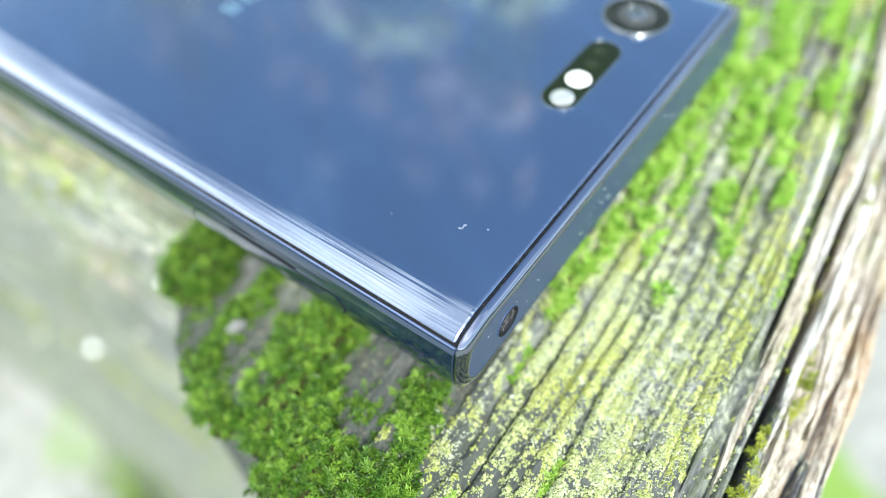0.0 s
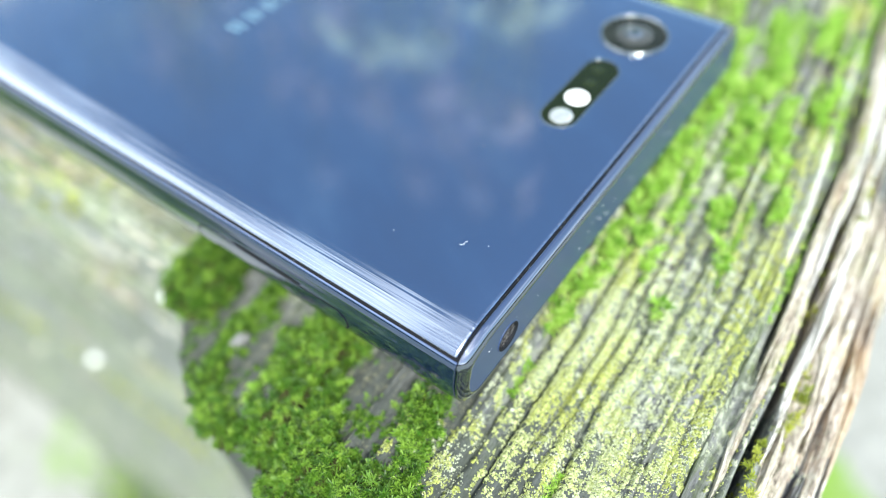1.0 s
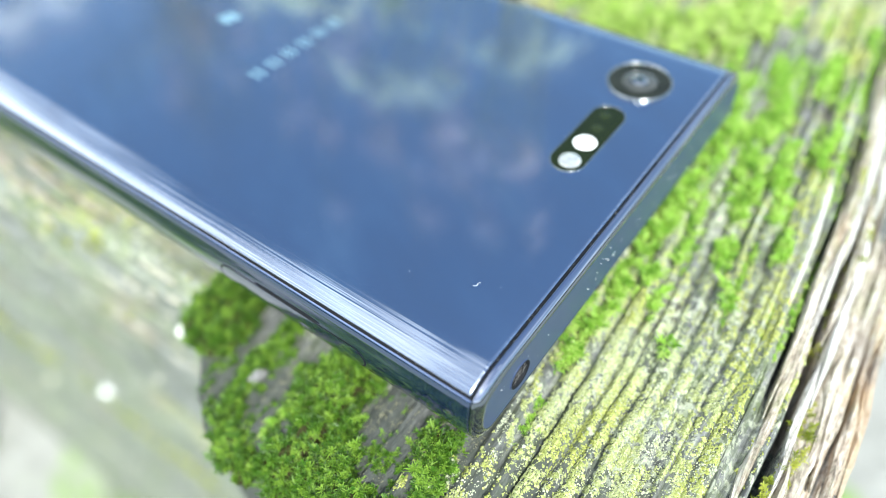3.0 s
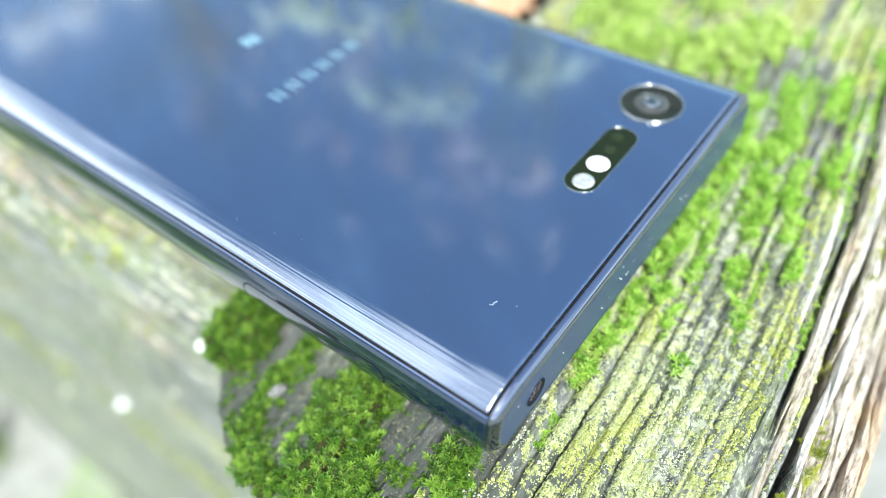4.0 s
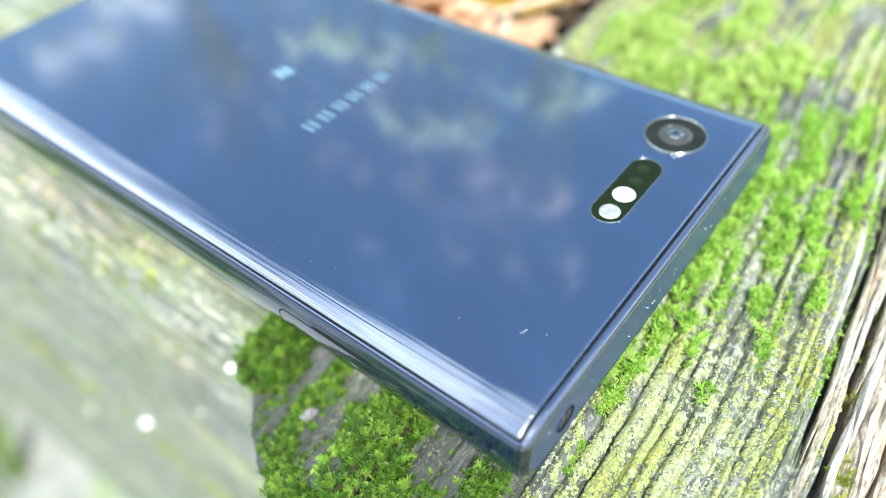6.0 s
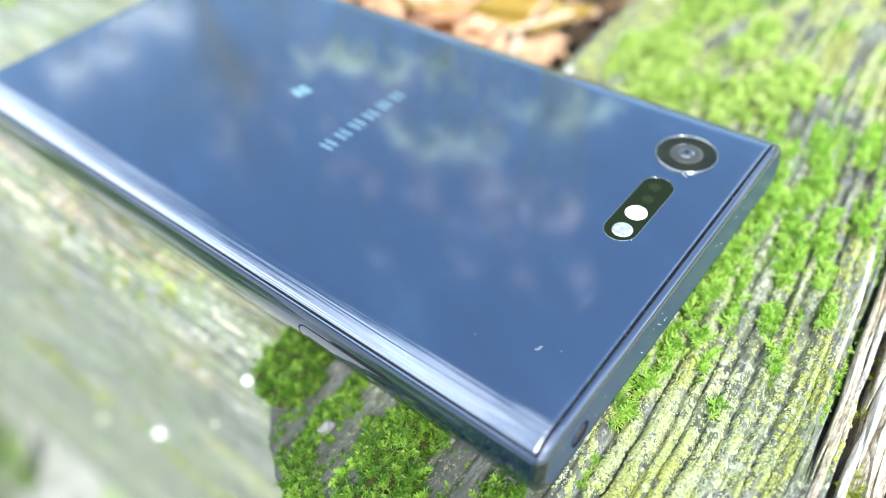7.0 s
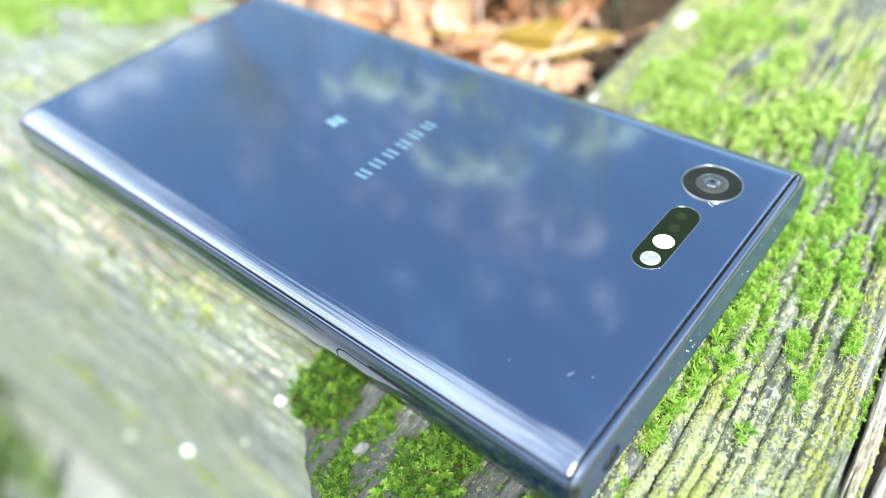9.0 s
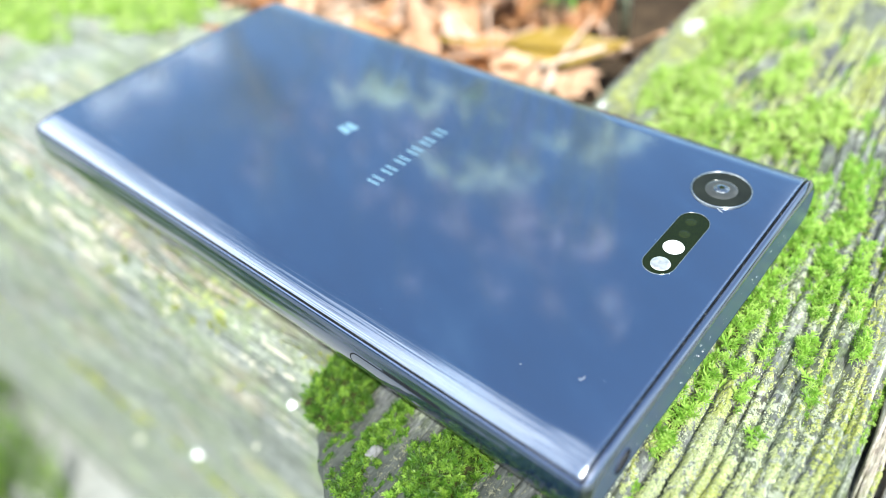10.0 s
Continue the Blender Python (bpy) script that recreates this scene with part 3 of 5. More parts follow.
bm = bmesh.new()
for k in range(90):
    x = rngj.uniform(5, 61)
    if math.sin(x * 1.7) + math.sin(x * 0.61) < -0.5:
        continue
    bmesh.ops.create_icosphere(bm, subdivisions=1, radius=rngj.uniform(0.03, 0.08), matrix=Matrix.Translation((x, rngj.uniform(0.2, 0.48), rngj.uniform(-0.45, -0.12))))
for k in range(150):
    y = rngj.uniform(2, 118)
    if math.sin(y * 0.9) + math.sin(y * 0.37) < 0.1:
        continue
    bmesh.ops.create_icosphere(bm, subdivisions=1, radius=rngj.uniform(0.03, 0.08), matrix=Matrix.Translation((rngj.uniform(0.62, 0.8), y, rngj.uniform(-1.5, -1.3))))
part("seam_crumbs", bm, LINT, phone, "dark crumbs caught in the seam")


def side_patch(name, y0, y1, z0, z1, proud, material, parent, label="", taper=1.0):
    """A pill-shaped plate wrapped on the left side of the phone."""
    bm = bmesh.new()
    rad, mid = (z0 - z1) / 2, (z0 + z1) / 2
    loops = []
    for k in range(15):
        z = z0 + (z1 - z0) * (0.5 - 0.5 * math.cos(math.pi * k / 14))
        q = rad * (1 - math.sqrt(max(0, 1 - ((z - mid) / rad) ** 2))) * taper
        loops.append([(side_x(z) - proud, y0 + q + (y1 - y0 - 2 * q) * j / 10, z) for j in range(11)])
    rings(bm, loops, closed=False)
    return part(name, bm, material, parent, label)


side_patch("flap_gap", 13.95, 37.45, -4.25, -7.85, 0.01, BLACK, phone, "dark gap round the flap")
flap = side_patch("slot_flap", 14.2, 37.2, -4.45, -7.65, 0.022, RIM, phone, "long flush cover flap on the side")
side_patch("pry_notch", 20.5, 31.0, -3.75, -4.28, 0.016, BLACK, flap, "dark pry notch beside the flap", 9.0)

# camera, flash window, print
CX, CY = 54.1, 9.6
camera_lens = part("camera_ring", lathe([(4.55, -0.05), (4.53, 0.2), (4.46, 0.3), (4.38, 0.32), (4.3, 0.26), (4.24, 0.08)], CX, CY, 0, n=56), SILVER, phone, "bevelled bright ring round the camera")
part("lens_cover", lathe([(4.28, 0.10), (3.6, 0.11), (2.8, 0.10), (0.8, 0.09)], CX, CY, 0, n=56), LENS_GLASS, camera_lens, "dark glass over the camera")
part("lens_barrel", lathe([(2.4, 0.105), (2.2, 0.2), (1.8, 0.3), (1.4, 0.34), (1.15, 0.3), (1.05, 0.2)], CX, CY, 0), LENS_GREY, camera_lens, "grey inner barrel")
part("lens_bead", lathe([(1.15, 0.3), (1.0, 0.4), (0.7, 0.5), (0.3, 0.54)], CX, CY, 0), SILVER, camera_lens, "small shiny front lens")
part("lens_iris", lathe([(0.42, 0.5), (0.4, 0.545), (0.25, 0.56), (0.1, 0.56)], CX, CY, 0), DOT, camera_lens, "dark iris")


def pill(x0, x1, cy, r, z):
    return [(x0 - r * math.sin(a), cy + r * math.cos(a), z) for a in np.linspace(0, math.pi, 17)] + [(x1 + r * math.sin(a), cy - r * math.cos(a), z) for a in np.linspace(0, math.pi, 17)]


bm = bmesh.new()
rings(bm, [pill(34.7, 44.9, 9.6, r, z) for r, z in ((2.4, -0.02), (2.38, 0.04), (2.34, 0.06), (2.29, 0.04), (2.26, 0.0))])
window = part("flash_window_rim", bm, SILVER, phone, "thin bright rim of the flash window")
bm = bmesh.new()
rings(bm, [pill(34.7, 44.9, 9.6, 2.28, 0.02), pill(34.7, 44.9, 9.6, 1.2, 0.022)], cap=(False, True))
part("flash_window", bm, DARK_GLASS, window, "smoky olive glass")
part("flash_lamp", lathe([(1.5, 0.025), (1.48, 0.045), (0.8, 0.055), (0.2, 0.055)], 38.6, 9.45, 0), LAMP_WHITE, window, "round white flash lamp")
part("flash_dome", lathe([(1.42, 0.025), (1.36, 0.1), (1.05, 0.2), (0.6, 0.25), (0.2, 0.26)], 34.6, 9.35, 0, n=22), DOME, window, "clear faceted second lamp", False)
for x, y in ((41.9, 9.5), (44.8, 9.9)):
    part("sensor_dot", lathe([(0.8, 0.024), (0.78, 0.03), (0.4, 0.032), (0.1, 0.032)], x, y, 0, n=24), DOT, window)


def flat_shape(name, pts, z, material, parent):
    bm = bmesh.new()
    rings(bm, [[(x, y, z - 0.02) for x, y in pts], [(x, y, z) for x, y in pts]], cap=(False, True))
    return part(name, bm, material, parent, "", False)


for x in np.linspace(25.9, 42.3, 6):
    for q in (-0.62, 0.62):
        flat_shape("print_bar", [(x + q - 0.2, 55.3), (x + q + 0.2, 55.3), (x + q + 0.2, 58.0), (x + q - 0.2, 58.0)], 0.012, PALE_PRINT, phone)
flat_shape("print_mark", [(32.7, 70.9), (34.0, 70.6), (34.3, 73.6), (33.2, 73.8)], 0.012, PALE_PRINT, phone)
flat_shape("print_mark", [(34.3, 70.5), (35.5, 70.3), (35.7, 73.2), (34.6, 73.5)], 0.012, PALE_PRINT, phone)


# ---- moss, lichen, litter ----
def shoot(leaves, rng):
    """A moss shoot: short pointed leaves that arch out and curl in round a stem, about one unit across."""
    v, f = [], []
    for k in range(leaves):
        a, up = 2.4 * k + rng.uniform(-0.4, 0.4), radians(8 + 66 * (k / leaves) + rng.uniform(-12, 12))
        ln, wd, z = rng.uniform(0.55, 1.1), rng.uniform(0.05, 0.078), 0.85 * k / leaves
        side = rng.uniform(-0.45, 0.45)
        out = np.array([math.cos(a) * math.cos(up), math.sin(a) * math.cos(up), math.sin(up)])
        sd = np.array([-math.sin(a), math.cos(a), 0])
        lift = np.array([0, 0, 0.13])
        o = np.array([0, 0, z])
        i = len(v)
        v += [o, o + out * ln * 0.35 + sd * wd + lift, o + out * ln * 0.38 - sd * wd + lift, o + out * ln * 0.74 + sd * (wd * 0.7 + side * 0.4) + lift * 0.9, o + out * ln * 0.76 - sd * (wd * 0.7 - side * 0.4) + lift * 0.9, o + out * ln * 0.97 + sd * side - lift * 1.9]
        f += [(i, i + 1, i + 2), (i + 1, i + 3, i + 4), (i + 1, i + 4, i + 2), (i + 3, i + 5, i + 4)]
        if k:  # the stem that joins the leaves
            f.append((i - 6, i, i + 2))
    return np.array(v), np.array(f)


srng = random.Random(11)
SHOOTS = [shoot(n, srng) for n in (15, 17, 18, 20, 22, 24)]


def scatter(places, sizes, tilts, rng, shapes=SHOOTS):
    """Copies of the shapes at the places, turned at random: one big vertex and face table."""
    V, F, o = [], [], 0
    pick = rng.integers(0, len(shapes), len(places))
    for s, (v, f) in enumerate(shapes):
        k = np.nonzero(pick == s)[0]
        if not len(k):
            continue
        a, tl, td = rng.uniform(0, 6.283, len(k)), tilts[k], rng.uniform(0, 6.283, len(k))
        c, sn = np.cos(a)[:, None], np.sin(a)[:, None]
        x, y, z = v[None, :, 0] * c - v[None, :, 1] * sn, v[None, :, 0] * sn + v[None, :, 1] * c, np.repeat(v[None, :, 2], len(k), 0)
        x, y = x + z * (np.sin(tl) * np.cos(td))[:, None], y + z * (np.sin(tl) * np.sin(td))[:, None]
        p = np.stack([x, y, z * np.cos(tl)[:, None]], -1) * sizes[k][:, None, None] + places[k][:, None]
        V.append(p.reshape(-1, 3))
        F.append((f[None] + (o + np.arange(len(k)) * len(v))[:, None, None]).reshape(-1, 3))
        o += len(k) * len(v)
    return np.concatenate(V), np.concatenate(F)


def ground_z(x, y):
    """The timber's top under a point, on either sleeper."""
    x, y = np.asarray(x, float), np.asarray(y, float)
    w = y - bend(x)
    droop = 0.7 * np.clip(front_end(w) + 0.5 - x, 0, 3)
    return np.where(w < 49, front_top(x, y) - droop, side_top(np.clip(x - face_x(y), 0, 100), y))


def moss_cushion(cx, cy, rx, ry, turn, dome, spacing, size, seed, material=MOSS_SHADED, lift=None, ragged=0.45, label="cushion of fresh green moss on old timber"):
    """One cushion: a felted mound under a pelt of shoots."""
    rng = np.random.default_rng(seed)
    n = int(math.pi * rx * ry / spacing**2 * 1.5)
    p, a = np.sqrt(rng.random(n)) * 1.15, rng.uniform(0, 6.283, n)
    edge = 1 + ragged * vnoise(a * 1.9 + seed * 7.1, 0.3, seed) + 0.2 * vnoise(a * 6, 0.7, seed + 1)
    keep = p < edge
    p, a, edge = p[keep], a[keep], edge[keep]
    u, v = rx * p * np.cos(a), ry * p * np.sin(a)
    c, s = math.cos(radians(turn)), math.sin(radians(turn))
    x, y = cx + u * c - v * s, cy + u * s + v * c
    hill = dome * np.clip(1 - (p / edge) ** 2, 0, 1) ** 0.6 * (1 + 0.42 * vnoise(x / 2.2, y / 2.2, seed + 2) + 0.3 * vnoise(x / 0.9, y / 0.9, seed + 3))
    base = ground_z(x, y) if lift is None else np.maximum(ground_z(x, y), lift)
    V, F = scatter(np.stack([x, y, base + hill - 0.2 - 1.7 * rng.random(len(x)) * (dome > 1.2)], -1), size * rng.uniform(0.55, 1.4, len(x)), rng.uniform(0, 1.15, len(x)), rng)
    me_mats = [material]
    faces = F
    if dome > 0.7:  # the felt, coloured dark to put shade between the shoots
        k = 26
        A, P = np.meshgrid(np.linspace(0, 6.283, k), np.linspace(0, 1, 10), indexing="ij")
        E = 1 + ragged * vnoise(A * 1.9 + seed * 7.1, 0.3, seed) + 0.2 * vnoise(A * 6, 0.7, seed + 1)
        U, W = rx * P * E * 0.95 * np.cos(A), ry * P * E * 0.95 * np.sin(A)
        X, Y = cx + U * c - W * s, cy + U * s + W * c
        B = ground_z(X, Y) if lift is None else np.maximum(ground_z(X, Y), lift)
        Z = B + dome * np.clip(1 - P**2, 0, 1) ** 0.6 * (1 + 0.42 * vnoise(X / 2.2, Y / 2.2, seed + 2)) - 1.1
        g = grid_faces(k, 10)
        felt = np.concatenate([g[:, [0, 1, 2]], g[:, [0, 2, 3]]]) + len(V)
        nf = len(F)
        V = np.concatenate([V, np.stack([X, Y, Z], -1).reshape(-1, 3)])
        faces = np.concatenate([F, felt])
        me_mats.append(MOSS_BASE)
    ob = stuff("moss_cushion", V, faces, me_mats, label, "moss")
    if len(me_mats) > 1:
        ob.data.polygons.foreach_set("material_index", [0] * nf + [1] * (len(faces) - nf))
    return ob


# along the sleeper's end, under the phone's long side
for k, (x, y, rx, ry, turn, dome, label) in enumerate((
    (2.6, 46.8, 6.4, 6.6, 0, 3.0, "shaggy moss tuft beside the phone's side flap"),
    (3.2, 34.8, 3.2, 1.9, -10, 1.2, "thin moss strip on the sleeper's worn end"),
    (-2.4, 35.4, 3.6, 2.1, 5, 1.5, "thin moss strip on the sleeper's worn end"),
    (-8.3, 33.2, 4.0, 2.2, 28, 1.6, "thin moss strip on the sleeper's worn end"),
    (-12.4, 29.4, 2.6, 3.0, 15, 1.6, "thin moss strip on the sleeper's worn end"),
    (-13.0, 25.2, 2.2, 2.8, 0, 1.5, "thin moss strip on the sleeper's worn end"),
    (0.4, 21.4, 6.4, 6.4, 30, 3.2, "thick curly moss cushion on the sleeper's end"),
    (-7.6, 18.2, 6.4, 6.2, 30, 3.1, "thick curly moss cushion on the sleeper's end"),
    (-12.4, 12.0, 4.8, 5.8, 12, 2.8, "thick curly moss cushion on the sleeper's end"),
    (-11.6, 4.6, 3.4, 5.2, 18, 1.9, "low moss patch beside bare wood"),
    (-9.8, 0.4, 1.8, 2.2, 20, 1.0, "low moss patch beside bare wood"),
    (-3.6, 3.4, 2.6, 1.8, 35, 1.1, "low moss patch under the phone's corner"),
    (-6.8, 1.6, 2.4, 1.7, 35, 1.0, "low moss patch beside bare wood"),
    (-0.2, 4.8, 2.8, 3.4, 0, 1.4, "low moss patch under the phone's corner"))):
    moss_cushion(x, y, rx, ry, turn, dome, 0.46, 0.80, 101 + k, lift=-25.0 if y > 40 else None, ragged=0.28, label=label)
# along the phone's top end
for k, (x, y, rx, ry) in enumerate(((17.5, -1.6, 3.0, 1.0), (22.5, -0.6, 4.5, 2.0), (31.0, -1.2, 5.0, 1.9), (40.0, -1.6, 6.0, 1.6), (49.0, -1.4, 6.0, 1.9), (58.0, -1.2, 7.0, 2.2), (66.5, -1.4, 5.0, 2.4))):
    moss_cushion(x, y, rx, ry, 5, 1.5, 0.75, 1.25, 111 + k, MOSS_LIT, label="bright moss tuft beside the phone's end")
moss_cushion(76.0, 3.5, 9.0, 4.5, 15, 1.4, 0.8, 1.15, 118, MOSS_LIT, ragged=1.0, label="bright moss patch past the phone's corner")
moss_cushion(95.0, 11.0, 15.0, 9.0, 10, 1.5, 0.85, 1.2, 119, MOSS_PALE, ragged=1.0, label="broad bright moss patch past the phone")
moss_cushion(91.0, 28.0, 12.0, 9.0, 40, 1.5, 0.9, 1.25, 120, MOSS_PALE, ragged=1.0, label="broad bright moss patch past the phone")
moss_cushion(108.0, 39.0, 20.0, 8.0, 8, 1.5, 1.0, 1.35, 121, MOSS_PALE, ragged=0.9, label="long bright moss patch along the timber")
moss_cushion(140.0, 41.0, 24.0, 9.0, 6, 1.5, 1.15, 1.5, 122, MOSS_PALE, ragged=0.9, label="long bright moss patch along the timber")
moss_cushion(122.0, 22.0, 14.0, 4.0, 8, 1.0, 1.0, 1.3, 123, MOSS_PALE, ragged=0.7, label="thin moss patch along the timber")
moss_cushion(190.0, 46.0, 34.0, 10.0, 6, 1.5, 1.5, 1.8, 124, MOSS_PALE, ragged=0.6, label="long bright moss patch along the timber")
# small tufts in the grain
for k, (x, y, rx, ry) in enumerate(((43, -10.6, 3.0, 1.0), (53, -8.6, 4.0, 1.3), (59, -7.6, 5.0, 1.3), (63, -11, 6, 1.1), (47, -4.5, 4, 0.8), (66, -4.6, 7, 1.0), (76, -6, 8, 1.1), (40, -6.2, 2.4, 0.7), (70, -15, 6, 0.9), (30, -6.5, 2.6, 0.6), (84, -3, 7, 1.1), (48, -16.5, 3.0, 0.7), (36, -13.5, 2.2, 0.6), (55, -13.8, 3.6, 0.8), (34, -4.2, 2.5, 0.6), (90, -9, 8, 1.2), (26, -10.5, 1.8, 0.5))):
    moss_cushion(x, y, rx, 1.35 * ry, 6, 0.72, 0.62, 1.05, 130 + k, MOSS_LIT, ragged=0.6, label="small bright moss tuft in the wood grain")
for k, (x, w) in enumerate(((14, -27.5), (27, -29), (42, -27.2), (6, -30.5), (58, -28))):
    moss_cushion(x, w + float(bend(x)), 6.0, 1.0, 6, 0.6, 0.8, 0.75, 160 + k, OLIVE_MOSS, ragged=1.1, label="olive moss in the split edge of the timber")
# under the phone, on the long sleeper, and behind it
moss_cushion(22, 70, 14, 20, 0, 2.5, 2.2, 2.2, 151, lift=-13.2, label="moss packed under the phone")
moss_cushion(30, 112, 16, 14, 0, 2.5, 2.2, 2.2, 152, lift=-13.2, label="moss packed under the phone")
moss_cushion(66, 198, 20, 14, 110, 0.65, 1.5, 1.8, 153, MOSS_PALE, ragged=0.7, label="broad soft moss patch behind the phone")
moss_cushion(58, 240, 30, 20, 100, 0.65, 1.7, 2.0, 154, MOSS_PALE, ragged=0.7, label="broad soft moss patch behind the phone")
moss_cushion(36, 232, 26, 6, 95, 0.6, 1.8, 1.7, 155, MOSS_PALE, ragged=0.8, label="thin moss patch behind the phone")
moss_cushion(50, 290, 30, 24, 95, 0.65, 2.2, 2.3, 156, MOSS_PALE, ragged=0.7, label="broad soft moss patch behind the phone")

# sprigs along the grooves
rng = np.random.default_rng(7)
sx, sy = rng.uniform(-10, 150, 42000), rng.uniform(-22, 34, 42000)
sw = sy - bend(sx)
low = front_top(sx, sy) - front_base(sx, sy)
keep = (vnoise(sx / 9, sw / 2.0, 31) + 0.7 * vnoise(sx / 40, sw / 9, 32) - 0.5 * np.clip(low, -1.2, 1.2) > 0.72 + 0.5 * (1 - smoothstep(sx, 14, 44)) * (sw < -4) - 0.25 * smoothstep(sx, 60, 90)) & ~((sx > -1) & (sx < 66) & (sy > 0.5))
sx, sy = sx[keep], sy[keep]
V, F = scatter(np.stack([sx, sy, front_top(sx, sy) - 0.1], -1), rng.uniform(0.35, 0.8, len(sx)), rng.uniform(0, 0.9, len(sx)), rng)
stuff("moss_sprigs", V, F, MOSS_LIT, "scattered moss sprigs in the timber's grooves", "moss")

# grass-like sprigs on the long sleeper's edge
sx, sy = rng.uniform(0, 12, 2600), rng.uniform(54, 240, 2600)
keep = (vnoise(sx / 3, sy / 7, 33) + 0.4 * vnoise(sx, sy / 2, 34) > 0.55)
sx, sy = sx[keep] + face_x(sy[keep]), sy[keep]
V, F = scatter(np.stack([sx, sy, side_top(sx - face_x(sy), sy) - 0.1], -1), rng.uniform(0.35, 0.95, len(sx)), rng.uniform(0, 0.9, len(sx)), rng)
stuff("moss_sprigs", V, F, OLIVE_MOSS, "yellow-green moss sprigs along the timber's edge", "moss")


def flakes(x, y, z, size, rng):
    """Crusty lobed flakes, each a low dome."""
    n, k = len(x), 6
    a = np.linspace(0, 6.283, k, endpoint=False)[None] + rng.uniform(0, 6.283, n)[:, None]
    r = size[:, None] * rng.uniform(0.55, 1.2, (n, k))
    rim = np.stack([x[:, None] + r * np.cos(a), y[:, None] + r * np.sin(a), np.repeat(z[:, None], k, 1) - 0.05], -1)
    r2 = r * 0.6
    mid = np.stack([x[:, None] + r2 * np.cos(a), y[:, None] + r2 * np.sin(a), z[:, None] + 0.10 + 0.10 * rng.random((n, k))], -1)
    top = np.stack([x, y, z + 0.14], -1)[:, None]
    V = np.concatenate([rim, mid, top], 1)
    i = np.arange(k)
    j = (i + 1) % k
    f = np.concatenate([np.stack([i, j, j + k], -1), np.stack([i, j + k, i + k], -1), np.stack([i + k, j + k, np.full(k, 2 * k)], -1)])
    F = f[None] + (np.arange(n) * (2 * k + 1))[:, None, None]
    return V.reshape(-1, 3), F.reshape(-1, 3)


def grains(x, y, z, size, rng):
    """Tiny crumbs of crust, each a low five-sided cone."""
    n, k = len(x), 5
    a = np.linspace(0, 6.283, k, endpoint=False)[None] + rng.uniform(0, 6.283, n)[:, None]
    r = size[:, None] * rng.uniform(0.6, 1.25, (n, k))
    rim = np.stack([x[:, None] + r * np.cos(a), y[:, None] + r * np.sin(a), np.repeat(z[:, None], k, 1) - 0.06], -1)
    top = np.stack([x + 0.3 * size * rng.uniform(-1, 1, n), y + 0.3 * size * rng.uniform(-1, 1, n), z + size * rng.uniform(0.6, 1.5, n)], -1)[:, None]
    i = np.arange(k)
    f = np.stack([i, (i + 1) % k, np.full(k, k)], -1)
    F = f[None] + (np.arange(n) * (k + 1))[:, None, None]
    return np.concatenate([rim, top], 1).reshape(-1, 3), F.reshape(-1, 3)


lx, ly = rng.uniform(-18, 80, 360000), rng.uniform(-25, 6, 360000)
lw = ly - bend(lx)
dense = 1.0 * np.exp(-((lx - 14) / 26) ** 2) * np.exp(-((lw + 10) / 10) ** 2) + 0.4 * np.exp(-((lw + 21.0) / 1.6) ** 2)
ridge = front_top(lx, ly) - front_base(lx, ly)
keep = (vnoise(lx / 5, lw / 2.2, 35) * 0.3 + vnoise(lx / 16, lw / 4, 36) * 0.3 + 0.75 * dense + 0.6 * vnoise(lx / 0.9, lw / 0.6, 38) + 0.55 * vnoise(lx / 0.38, lw / 0.3, 40) + 0.3 * vnoise(lx / 2.3, lw / 1.2, 39) + 0.25 * ridge + 0.24 * rng.normal(size=len(lx)) > 0.72) & (ridge > -0.8) & ~((lx > 0) & (ly > 0.5))
lx, ly = lx[keep], ly[keep]
V, F = grains(lx, ly, front_top(lx, ly), np.abs(rng.normal(0.0, 0.07, len(lx))) + 0.06, rng)
stuff("lichen_crust", V, F, CRUST, "pale green crusty lichen over the sleeper's top", "lichen")

lx, ly = rng.uniform(-16, 70, 130000), rng.uniform(-25, 4, 130000)
lw = ly - bend(lx)
keep = (vnoise(lx / 3, lw / 1.5, 63) * 0.5 + vnoise(lx / 14, lw / 5, 64) * 0.35 + 0.4 * vnoise(lx / 0.7, lw / 0.5, 65) + 0.3 * rng.normal(size=len(lx)) > 0.42) & (lw > -23) & (lx > front_end(lw) + 0.4) & ~((lx > 0) & (ly > 0.5))
lx, ly = lx[keep], ly[keep]
V, F = grains(lx, ly, front_top(lx, ly), np.abs(rng.normal(0.0, 0.06, len(lx))) + 0.05, rng)
stuff("lichen_crust", V, F, GREY_CRUST, "thin grey-green lichen dust on the sleeper's top", "lichen")

lx, ly = rng.uniform(24, 230, 78000), rng.uniform(-20, 62, 78000)
lw = ly - bend(lx)
keep = (vnoise(lx / 9, lw / 2.4, 45) * 0.6 + vnoise(lx / 30, lw / 6, 46) * 0.5 + 0.35 * (front_top(lx, ly) - front_base(lx, ly)) > 0.48 - 0.42 * smoothstep(lx, 70, 120)) & (lw < 46) & (lw > -22) & ~((lx < 66) & (ly > 0.5))
lx, ly = lx[keep], ly[keep]
V, F = grains(lx, ly, front_top(lx, ly), np.abs(rng.normal(0.0, 0.14, len(lx))) + 0.10 + 0.0015 * np.clip(lx - 45, 0, None), rng)
stuff("lichen_crust", V, F, CRUST, "pale lichen streaks along the sleeper's ridges", "lichen")

